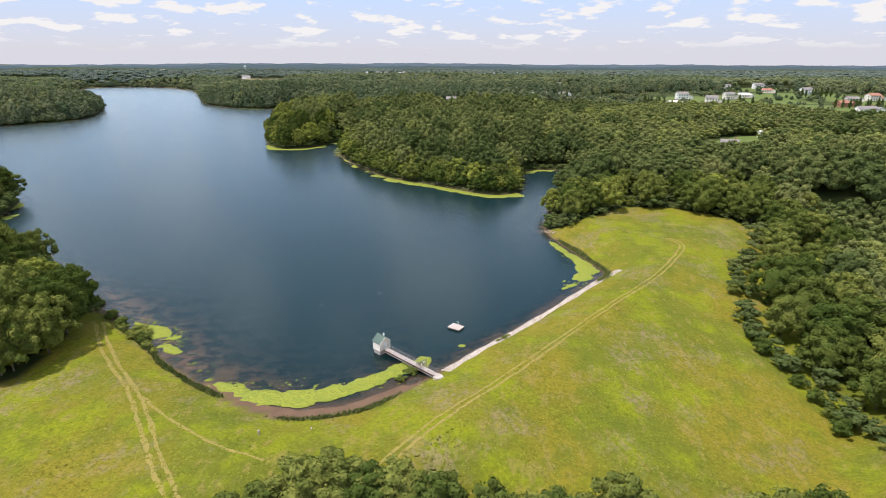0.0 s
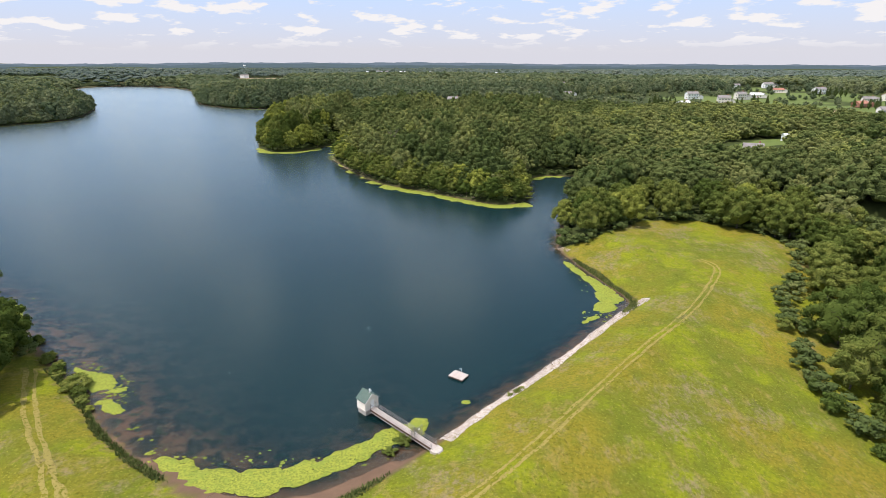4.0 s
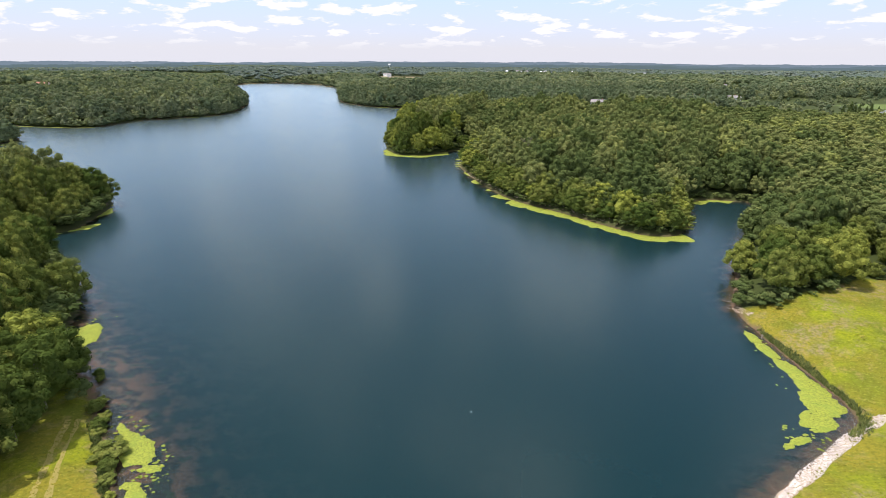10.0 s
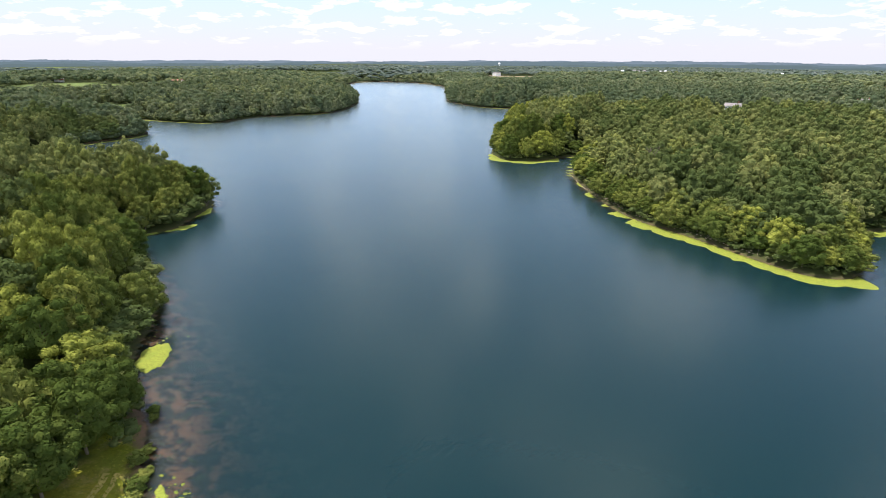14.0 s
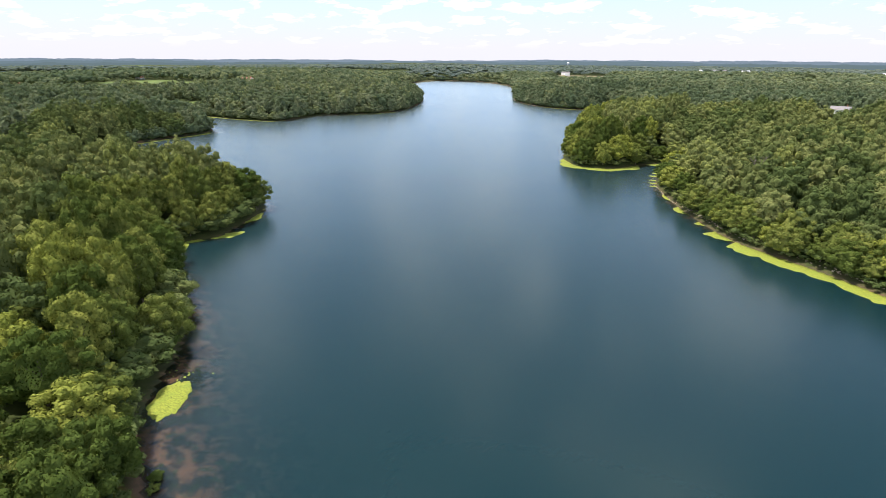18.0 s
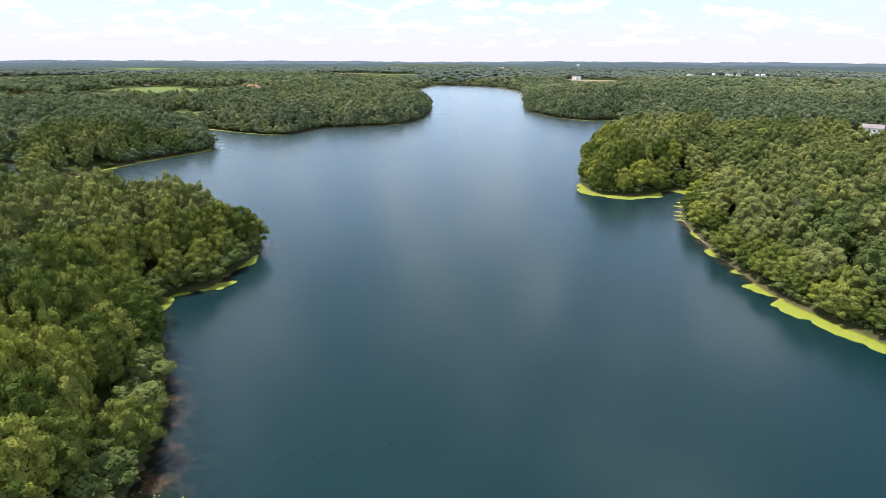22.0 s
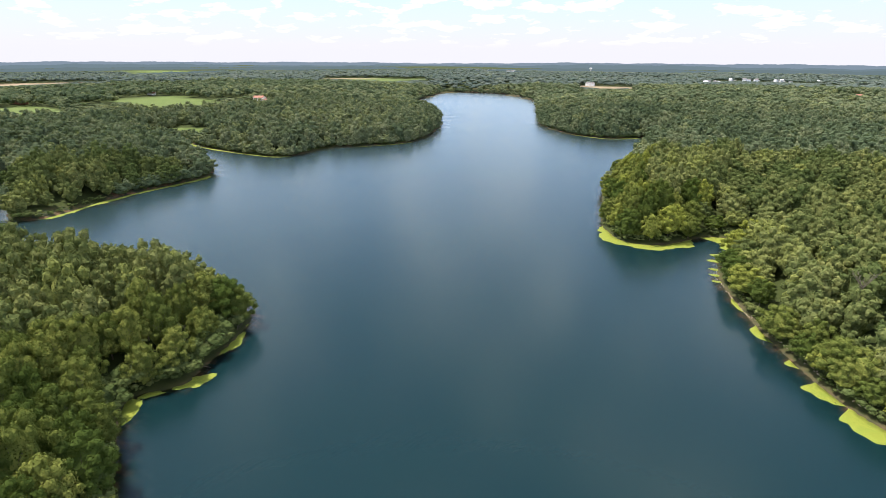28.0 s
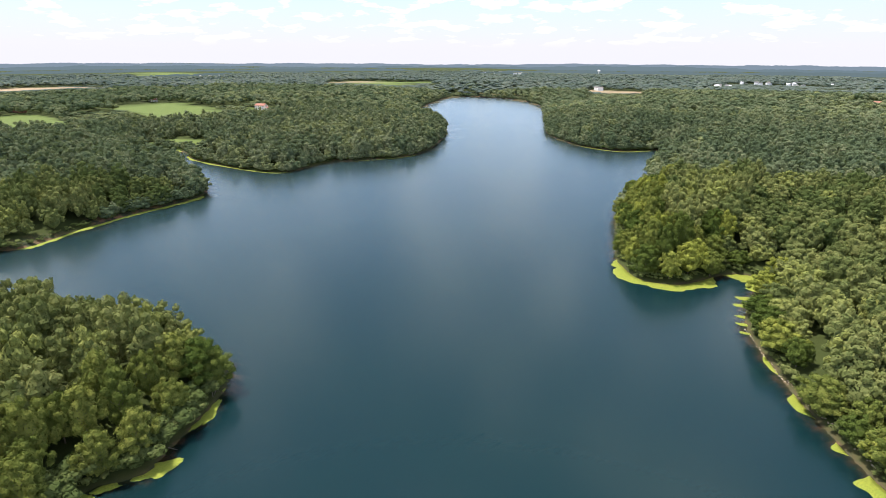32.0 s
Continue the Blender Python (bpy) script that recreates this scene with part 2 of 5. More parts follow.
def plain_material(name, a, b, size=0.4, rough=0.8, metal=0.0, bump=0.2, spec=0.3, per_object=False):
    n = Nodes(name)
    f = n.math("ADD", n.math("MULTIPLY", n.noise(size, 4), 0.6), n.math("MULTIPLY", n.noise(size * 6, 3), 0.4))
    f = n.band(f, 0.3, 0.7)
    if per_object:
        f = n.math("MULTIPLY", n.math("ADD", f, n.random()), 0.5)
    return n.done(n.bsdf(n.mix(f, a, b), rough, metal, n.bump(n.noise(size * 0.3, 3), bump, 0.02), spec))


def algae_material():
    """Floating green in rafts of tiny leaves, with gaps of open water."""
    n = Nodes("duckweed")
    col = n.mix(n.band(n.noise(0.35, 4, 0.65), 0.36, 0.64), (0.140, 0.172, 0.024), (0.262, 0.282, 0.036))
    col = n.mix(n.math("MULTIPLY", n.band(n.noise(2.6, 3), 0.50, 0.66), 0.6), col, (0.165, 0.215, 0.030))
    top = n.bsdf(col, 0.8, normal=n.bump(n.noise(0.15, 3), 0.5, 0.03), spec=0.2)
    m = n.node("ShaderNodeMixShader", Fac=n.math("GREATER_THAN", n.noise(0.62, 4, 0.65), 0.335))
    n.t.links.new(n.node("ShaderNodeBsdfTransparent").outputs[0], m.inputs[1])
    n.t.links.new(top, m.inputs[2])
    return n.done(m.outputs[0])


def rut_material():
    """Flattened straw and bare earth, broken by tufts that still stand."""
    n = Nodes("worn_track")
    col = n.mix(n.noise(0.8, 4), (0.285, 0.225, 0.075), (0.215, 0.190, 0.042))
    worn = n.bsdf(col, 0.95, normal=n.bump(n.noise(0.2, 3), 0.4, 0.03), spec=0.1)
    m = n.node("ShaderNodeMixShader", Fac=n.math("GREATER_THAN", n.noise(0.55, 4, 0.7), 0.45))
    n.t.links.new(n.node("ShaderNodeBsdfTransparent").outputs[0], m.inputs[1])
    n.t.links.new(worn, m.inputs[2])
    return n.done(m.outputs[0])


M = {
    "ground": ground_material(),
    "water": water_material(),
    "tree": leaf_material("oak_leaves", (0.082, 0.116, 0.026), (0.262, 0.276, 0.066), (0.325, 0.345, 0.064), 0.16, lambda n: n.random(), 0.34),
    "wood": leaf_material("forest_leaves", (0.098, 0.128, 0.042), (0.258, 0.266, 0.092), (0.290, 0.308, 0.088), 0.14, lambda n: n.attr("tone"), 0.55),
    # leaf green mixed with a bluish tint that paints in the haze of distance
    "far": leaf_material("haze_tinted_far_leaves", (0.114, 0.148, 0.082), (0.242, 0.258, 0.138), (0.268, 0.288, 0.126), 0.22, lambda n: n.attr("tone"), 1.1),
    # paler and greyer still: stronger haze painted into the leaf colour
    "skyline": leaf_material("haze_tinted_skyline_leaves", (0.160, 0.200, 0.175), (0.230, 0.262, 0.225), (0.245, 0.272, 0.220), 0.40, lambda n: n.attr("tone")),
    "earth": plain_material("bank_earth", (0.20, 0.15, 0.10), (0.42, 0.34, 0.26), 0.6, 0.95, bump=0.5),
    "bark": plain_material("bark", (0.10, 0.08, 0.06), (0.20, 0.17, 0.13), 0.3, 0.95, bump=0.6),
    "algae": algae_material(),
    "stone": plain_material("riprap_stone", (0.32, 0.27, 0.235), (0.60, 0.54, 0.48), 0.5, 0.9, bump=0.4),
    "rut": rut_material(),
    "concrete": plain_material("concrete", (0.36, 0.31, 0.27), (0.50, 0.45, 0.40), 0.6, 0.9),
    "cream": plain_material("cream_paint", (0.70, 0.65, 0.57), (0.78, 0.73, 0.65), 0.8, 0.7),
    "white": plain_material("white_paint", (0.78, 0.77, 0.75), (0.84, 0.83, 0.81), 0.5, 0.6),
    "green_roof": plain_material("green_metal_roof", (0.062, 0.102, 0.084), (0.100, 0.140, 0.118), 0.5, 0.75, spec=0.3),
    "rust": plain_material("rusty_brown_steel", (0.075, 0.050, 0.038), (0.140, 0.095, 0.072), 0.4, 0.85),
    "steel": plain_material("weathered_steel", (0.20, 0.19, 0.18), (0.30, 0.28, 0.27), 0.3, 0.6, 0.5),
    "plank": plain_material("weathered_plank", (0.38, 0.325, 0.29), (0.52, 0.455, 0.41), 0.3, 0.85, per_object=True),
    "dark": plain_material("dark_rubber", (0.03, 0.03, 0.03), (0.06, 0.055, 0.05), 0.3, 0.8),
    "brick": plain_material("red_brick", (0.30, 0.13, 0.09), (0.38, 0.19, 0.13), 0.5, 0.9),
    "shingle": plain_material("grey_shingles", (0.17, 0.15, 0.14), (0.27, 0.25, 0.24), 0.8, 0.9),
    "glass": plain_material("window_glass", (0.03, 0.04, 0.05), (0.05, 0.06, 0.07), 1.0, 0.08, spec=0.8),
}


# ---- helpers ----
def lattice(x, y, size, seed):
    """Smooth value noise, -1..1, over arrays."""
    x, y = np.asarray(x, float) / size, np.asarray(y, float) / size
    xi, yi = np.floor(x).astype(np.int64), np.floor(y).astype(np.int64)
    fx, fy = x - xi, y - yi
    fx, fy = fx * fx * (3 - 2 * fx), fy * fy * (3 - 2 * fy)

    def h(a, b):
        k = (a * 374761393 + b * 668265263 + seed * 974634777) & 0x7FFFFFFF
        k = ((k ^ (k >> 13)) * 1274126177) & 0x7FFFFFFF
        return ((k ^ (k >> 16)) & 0xFFFF) / 32767.5 - 1
    return (h(xi, yi) * (1 - fx) + h(xi + 1, yi) * fx) * (1 - fy) + (h(xi, yi + 1) * (1 - fx) + h(xi + 1, yi + 1) * fx) * fy


def mesh_from(name, verts, faces, material, smooth=False, **attrs):
    """A mesh from arrays; faces all have the same number of corners. attrs: one float a vertex."""
    verts, faces = np.asarray(verts, np.float32), np.asarray(faces, np.int32)
    me = bpy.data.meshes.new(name)
    k = faces.shape[1]
    me.vertices.add(len(verts))
    me.vertices.foreach_set("co", verts.ravel())
    me.loops.add(faces.size)
    me.loops.foreach_set("vertex_index", faces.ravel())
    me.polygons.add(len(faces))
    me.polygons.foreach_set("loop_start", np.arange(0, faces.size, k, dtype=np.int32))
    me.polygons.foreach_set("use_smooth", np.full(len(faces), smooth, dtype=bool))
    me.update(calc_edges=True)
    for key, val in attrs.items():
        me.attributes.new(key, "FLOAT", "POINT").data.foreach_set("value", np.asarray(val, np.float32))
    me.materials.append(material)
    return me


def part(name, bm, material, parent=None, label=""):
    me = bpy.data.meshes.new(name)
    bm.to_mesh(me)
    bm.free()
    me.materials.append(material)
    ob = new(name, me)
    if parent is not None:
        ob.parent = parent
    if label:
        ob["label"] = label
    return ob


def box(bm, size, at=(0, 0, 0), bevel=0.0, turn=None):
    m = Matrix.Translation(at) @ (turn or Matrix()) @ Matrix.Diagonal((*size, 1))
    made = bmesh.ops.create_cube(bm, size=1, matrix=m)
    if bevel:
        edges = {e for v in made["verts"] for e in v.link_edges}
        bmesh.ops.bevel(bm, geom=list(edges), offset=bevel, segments=1, affect="EDGES")
    return bm


def rod(bm, a, b, r, sides=8, r2=None):
    a, b = Vector(a), Vector(b)
    m = Matrix.Translation((a + b) / 2) @ (b - a).to_track_quat("Z", "Y").to_matrix().to_4x4()
    bmesh.ops.create_cone(bm, cap_ends=True, segments=sides, radius1=r, radius2=r if r2 is None else r2, depth=(b - a).length, matrix=m)
    return bm


def thing(name, at, turn=0.0, **tags):
    e = new(name)
    e.matrix_basis = pose(*at, 0, 0, turn)
    e.empty_display_size = 0.3
    return tagged(e, **tags)


# ---- plan of the lake: outline, anticlockwise from the west end of the dam meadow ----
SHORE_DAM = [(-97, 140), (-84, 129), (-71, 118), (-62, 109), (-53, 102), (-45, 97), (-38, 92.5), (-30, 89.5), (-23, 90), (-16, 92.5), (-10, 97),
             (-5, 102), (-1, 106), (8, 115.5), (17, 124.5), (27, 135.5), (37, 147), (48, 159.5), (51.5, 164), (51.5, 170), (49.5, 177), (46.2, 188), (43.5, 198), (41.5, 208)]
SHORE_EAST = [(41, 215), (46, 232), (49, 247), (60, 282), (70, 306), (79, 328), (79, 338), (70, 341), (56, 340), (46, 328), (43, 306), (40, 292), (38, 282), (33, 275.5),
              (23, 275), (13, 281.5), (4, 289), (-6, 297.5), (-18, 306.5), (-29, 314.5), (-38, 325), (-46, 337.5), (-56, 355), (-64, 372), (-74, 396), (-77, 420), (-75, 440), (-74, 457),
              (-89, 455), (-105, 429), (-122, 425), (-134, 437), (-141, 449), (-154, 490), (-170, 551), (-167, 614), (-185, 684), (-202, 806)]
SHORE_NORTH = [(-239, 781), (-280, 789), (-320, 818), (-365, 875), (-454, 1066), (-543, 1245), (-671, 1369), (-820, 1357), (-770, 1190), (-703, 1051),
               (-620, 940), (-527, 862), (-480, 800), (-443, 733), (-409, 640), (-433, 581), (-454, 555), (-449, 500), (-496, 488), (-575, 492),
               (-620, 514), (-668, 511), (-692, 523), (-690, 505), (-640, 488), (-560, 462), (-490, 440)]
SHORE_WEST = [(-435, 408), (-426, 349), (-418, 313), (-411, 295), (-409, 277), (-421, 271), (-476, 290), (-520, 288), (-522, 268), (-470, 244), (-400, 230),
              (-340, 236), (-300, 249), (-266, 263), (-236, 270), (-213, 267), (-202, 255), (-193, 234), (-190, 226), (-196, 215), (-188, 207), (-174, 198),
              (-148, 184), (-132, 171), (-121.5, 157.5), (-114, 149.5), (-105, 143)]


def rounded(points, steps=6):
    """A closed curve through the points (Catmull-Rom)."""
    p = np.array(points, float)
    a, b, c, d = np.roll(p, 1, 0), p, np.roll(p, -1, 0), np.roll(p, -2, 0)
    out = []
    for s in np.linspace(0, 1, steps, endpoint=False):
        out.append(0.5 * (2 * b + (c - a) * s + (2 * a - 5 * b + 4 * c - d) * s * s + (3 * b - a - 3 * c + d) * s ** 3))
    return np.stack(out, 1).reshape(-1, 2)


LAKE = rounded(SHORE_DAM + SHORE_EAST + SHORE_NORTH + SHORE_WEST)


def inside(poly, x, y):
    poly = np.asarray(poly, float)
    hit = np.zeros(len(x), bool)
    for (x0, y0), (x1, y1) in zip(poly, np.roll(poly, -1, 0)):
        if y0 != y1:
            hit ^= ((y0 > y) != (y1 > y)) & (x < (x1 - x0) * (y - y0) / (y1 - y0) + x0)
    return hit


def from_shore(x, y):
    """Signed distance to the shoreline: positive on land, negative in the lake."""
    x, y = np.asarray(x, float), np.asarray(y, float)
    a, b = LAKE, np.roll(LAKE, -1, 0)
    e = b - a
    ee = (e * e).sum(1)
    best = np.empty(len(x))
    for i in range(0, len(x), 4000):
        px, py = x[i:i + 4000, None] - a[None, :, 0], y[i:i + 4000, None] - a[None, :, 1]
        s = np.clip((px * e[:, 0] + py * e[:, 1]) / ee, 0, 1)
        best[i:i + 4000] = np.sqrt(((px - s * e[:, 0]) ** 2 + (py - s * e[:, 1]) ** 2).min(1))
    return np.where(inside(LAKE, x, y), -best, best)


# meadow of the dam and its banks
MEADOW = [(-95, 137), (-88, 128), (-83, 115), (-81, 101), (-86, 90), (-98, 72), (-90, 30), (-40, 18), (30, 20), (80, 40), (80, 70), (83, 84), (84, 96), (85, 107),
          (80, 114), (80, 131), (86, 144), (91, 161), (110, 185), (123, 201), (111, 219), (98, 231), (77, 231), (60.5, 217), (50, 211), (40, 212), (20, 180), (-50, 150)]
CREST_A, CREST_B = np.array((-7.0, 75.0)), np.array((80.0, 176.0))
ALONG = (CREST_B - CREST_A) / np.linalg.norm(CREST_B - CREST_A)
ACROSS = np.array((ALONG[1], -ALONG[0]))
# clearings: centre, half lengths, turn, cover
CLEARINGS = [
    (-905, 668, 128, 54, -14, "field"), (-900, 470, 95, 42, -10, "field"), (-655, 523, 34, 16, 10, "field"), (-1140, 1490, 80, 70, 20, "field"), (-1250, 1480, 60, 90, 20, "stubble"),
    (-1630, 770, 150, 70, 40, "stubble"), (-505, 1600, 70, 40, -10, "stubble"), (-1190, 1590, 120, 60, 40, "field"), (-2580, 1690, 170, 130, 20, "field"),
    (170, 330, 17, 13, -10, "field"), (206, 360, 22, 9, 10, "field"), (245, 322, 22, 15, 0, "field"), (300, 645, 38, 26, 20, "field"), (325, 760, 40, 24, 10, "field"),
    (395, 745, 44, 40, 0, "field"), (465, 830, 36, 26, 0, "field"), (440, 628, 40, 28, 0, "field"), (394, 535, 34, 26, 0, "field"), (540, 720, 50, 30, 0, "field"),
    (510, 810, 50, 30, 0, "field"), (125, 800, 40, 22, 10, "field"), (80, 728, 14, 20, 30, "field"), (175, 850, 26, 16, 0, "field"), (232, 1180, 60, 30, 0, "field"),
    (10, 625, 16, 18, 0, "field"), (540, 985, 70, 40, 0, "field"), (15, 1430, 60, 26, 0, "field"), (-772, 742, 24, 14, 0, "field"), (262, 338, 34, 14, -30, "field"), (178, 352, 26, 9, 25, "field"), (349, 490, 30, 22, 0, "field"), (351, 575, 26, 22, 0, "stubble"),
]


# the lawns round the far houses run down towards the lake
CLEARINGS = [(x - 6, y - 22, a + 14, b + 24, t, k) if x > 195 and y > 480 else (x, y, a, b, t, k) for x, y, a, b, t, k in CLEARINGS]


def cover(x, y, kind=None, grow=0.0):
    m = np.zeros(len(x), bool)
    for cx, cy, a, b, turn, k in CLEARINGS:
        if kind and k != kind:
            continue
        c, s = math.cos(radians(turn)), math.sin(radians(turn))
        u, v = ((x - cx) * c + (y - cy) * s) / (a + grow), (-(x - cx) * s + (y - cy) * c) / (b + grow)
        m |= np.maximum(abs(u), abs(v)) ** 2 + 0.3 * np.minimum(abs(u), abs(v)) ** 2 < 1 + 0.25 * lattice(x, y, 30, 5)
    return m


def step(v, a, b):
    t = np.clip((np.asarray(v, float) - a) / (b - a), 0, 1)
    return t * t * (3 - 2 * t)


def height(x, y, d=None):
    """The lie of the land above the lake."""
    x, y = np.asarray(x, float), np.asarray(y, float)
    d = from_shore(x, y) if d is None else d
    far = np.hypot(x, y)
    hills = lattice(x, y, 420, 11) * 5 + lattice(x, y, 210, 15) * 4.5 + lattice(x, y, 90, 12) * 1.5
    nat = 10 * (1 - np.exp(-np.maximum(d, 0) / 32)) + 7 * (1 - np.exp(-np.maximum(d, 0) / 150)) + hills * step(d, 10, 160) + 0.6 * step(d, 0, 3)
    nat = nat * (1 - 0.55 * step(far, 1500, 3500)) + (13 * lattice(x, y, 1050, 13) - 3) * step(far, 1400, 3000)
    rel = np.stack([x - CREST_A[0], y - CREST_A[1]], -1)
    a, s = rel @ ALONG, rel @ ACROSS
    gentle = np.minimum(0.22 * np.maximum(d, 0), 2.2) + 0.012 * np.maximum(d, 0)
    low = step(-x, -20, 70)
    bank = np.minimum(0.30 * np.maximum(d, 0), 4.9)
    down = np.maximum(4.9 - 0.21 * np.maximum(s - 3, 0), -6.0)
    dam = np.where(s > 3, down, bank * (1 - low) + gentle * low)
    dam = dam - 6.5 * step(-y, -75, -57) * step(x, -40, -25) * step(-x, -20, -6)
    near = step(a, 235, 195) * step(s, 95, 50) * step(-y, -285, -252) * step(x, -130, -95)
    land = nat * (1 - near) + dam * near + 0.12 * lattice(x, y, 3.0, 14) * step(d, 1, 6)
    shelf = step(-x, -3, 12) * step(-y, -215, -160)
    w = np.maximum(-d, 0)
    bed = -np.minimum((0.13 * np.minimum(w, 2.6) + 0.42 * np.maximum(w - 2.6, 0)) * (1 - shelf) + shelf * (0.035 * np.minimum(w, 8) + 0.11 * np.maximum(w - 8, 0)), 4.5)
    flat = step(x, -52, -43) * step(-x, 5, 12) * step(-y, -113, -108)
    bed = bed + 0.21 * flat * step(w, 3.2, 1.9)
    return np.where(d >= 0, np.minimum(land, 0.55 * d), bed)


def spread(lo, hi, core_lo, core_hi, gap, grow=1.075):
    """Line positions: even in the core, ever wider outwards."""
    mid = list(np.arange(core_lo, core_hi + gap / 2, gap))
    for end, sign in ((hi, 1), (lo, -1)):
        g, out, p = gap, [], mid[-1] if sign > 0 else mid[0]
        while (p < end) if sign > 0 else (p > end):
            g *= grow
            p += sign * g
            out.append(p)
        mid = mid + out if sign > 0 else out[::-1] + mid
    return np.array(mid)


def build_ground_and_lake():
    xs, ys = spread(-4900, 4300, -215, 132, 2.0), spread(-900, 5000, 40, 470, 2.0)
    gx, gy = [g.ravel() for g in np.meshgrid(xs, ys)]
    d = from_shore(gx, gy)
    h = height(gx, gy, d)
    nx, ny = len(xs), len(ys)
    i = (np.arange(ny - 1)[:, None] * nx + np.arange(nx - 1)[None, :]).ravel()
    quads = np.stack([i, i + 1, i + 1 + nx, i + nx], 1)
    mea = (inside(MEADOW, gx, gy) | (inside(MEADOW, gx - 18, gy + 5) & (gx > 70) & (gy < 205) & (lattice(gx, gy, 12, 63) > -0.35)) | (inside(MEADOW, gx + 7, gy - 1) & (gx < -70))) & (d > 0)
    ragged = lattice(gx, gy, 2.2, 21)
    me = mesh_from("ground", np.stack([gx, gy, h], 1), quads, M["ground"], True,
                   meadow=mea.astype(float), field=cover(gx, gy, "field").astype(float), stubble=cover(gx, gy, "stubble").astype(float),
                   shore=step(d + ragged * 0.5, 1.0, 0.4) * (d > -2 - 3 * ((gx < -8) & (gx > -50) & (gy < 113))) * (np.hypot(gx, gy) < 520) * (1 - 0.85 * (gx < -108)) * (1 - 0.6 * (gy > 270)), under=np.where((gx < -8) & (gx > -50) & (gy < 113), step(-d, 4.0, 6.0), step(-d, 0.2, 2.5)))
    tagged(new("ground", me), "rolling land round a lake, grassed dam and wooded banks", "ground", kind="structure")
    wet = d < 5
    q = quads[wet[quads].any(1)]
    used, inv = np.unique(q, return_inverse=True)
    clarity = 0.80 * np.exp(np.minimum(h[used], 0) / 0.7)
    me = mesh_from("lake", np.stack([gx[used], gy[used], 0 * used], 1), inv.reshape(-1, 4), M["water"], True, clarity=clarity)
    tagged(new("water", me), "calm blue-green lake water with faint ripples", "water", kind="structure")


build_ground_and_lake()

# ---- trees ----
rng = np.random.default_rng(7)


def ball(level):
    bm = bmesh.new()
    bmesh.ops.create_icosphere(bm, subdivisions=level, radius=1)
    bm.verts.ensure_lookup_table()
    v = np.array([x.co for x in bm.verts])
    f = np.array([[x.index for x in p.verts] for p in bm.faces])
    bm.free()
    return v, f


BALL0, BALL1 = ball(1), ball(2)


def crown(seed, lobes, leaves, size, core, bottom=0.28, spire=0.0, solid=0.74):
    """A crown of unit height and breadth over its foot: a dome of leafy lobes round a dark heart, each lobe under many small clumps of leaves. Vertices and triangles."""
    r = np.random.default_rng(seed)
    rs = 0.31 * lobes ** -0.33 * r.uniform(0.8, 1.22, lobes)
    k = np.arange(lobes)
    low = -0.45 if lobes > 5 else 0.1
    c = 1 - (k + r.uniform(0.1, 0.9, lobes)) / lobes * (1 - low)
    a = k * 2.399963 + r.uniform(-0.35, 0.35, lobes)
    lean = 1 + 0.13 * np.sin(2 * a + r.uniform(0, 6.28)) + 0.10 * np.sin(3 * a + r.uniform(0, 6.28))
    reach = (0.5 - rs) * np.sqrt(1 - c * c) * lean * (1 - spire * np.maximum(c, 0)) * r.uniform(0.86, 1.08, lobes)
    mid = bottom + 0.42 * (1 - bottom)
    z = mid + np.where(c > 0, (0.99 - rs * 0.8 - mid) * c, (mid - bottom - rs * 0.4) * c) + r.uniform(-0.035, 0.035, lobes)
    cs = np.stack([reach * np.cos(a), reach * np.sin(a), z], 1)
    V, F, n = [], [], 0
    if lobes > 5:
        V.append(BALL1[0] * (0.30 * (1 - 0.4 * spire), 0.30 * (1 - 0.4 * spire), 0.36 * (1 - bottom)) * (1 + 0.1 * r.normal(size=(len(BALL1[0]), 1))) + (0, 0, mid))
        F.append(BALL1[1])
        n = len(V[0])
    for p, rad in zip(cs, rs):
        v = core[0] * rad * (solid + 0.24 * r.random((len(core[0]), 1))) * (1, 1, 0.82) + p
        V.append(v)
        F.append(core[1] + n)
        n += len(v)
    k = r.integers(0, lobes, leaves * 4)
    dirs = r.normal(size=(leaves * 4, 3)) + (0, 0, 0.4)
    dirs /= np.linalg.norm(dirs, axis=1, keepdims=True)
    p = cs[k] + dirs * rs[k, None] * r.uniform(0.88, 1.12, (leaves * 4, 1)) * (1, 1, 0.85)
    buried = (np.linalg.norm(p[:, None] - cs[None], axis=2) < rs[None] * 0.86).any(1) | (np.hypot(p[:, 0], p[:, 1]) < 0.6 * np.hypot(cs[k, 0], cs[k, 1]))
    keep = np.argsort(buried, kind="stable")[:leaves]
    p, dirs = p[keep], dirs[keep]
    nrm = dirs + r.normal(size=(leaves, 3)) * 0.34
    nrm /= np.linalg.norm(nrm, axis=1, keepdims=True)
    t = np.cross(nrm, r.normal(size=(leaves, 3)))
    t /= np.linalg.norm(t, axis=1, keepdims=True)
    b = np.cross(nrm, t)
    s = size * r.uniform(0.6, 1.35, (leaves, 1))
    quad = np.stack([p - t * s, p - b * s * 0.95 - nrm * s * 0.3, p + t * s, p + b * s * 0.95 - nrm * s * 0.3], 1).reshape(-1, 3)
    i = np.arange(leaves)[:, None] * 4 + n
    F.append(np.concatenate([i + (0, 1, 2), i + (0, 2, 3)]))
    V.append(quad)
    return np.concatenate(V), np.concatenate(F)


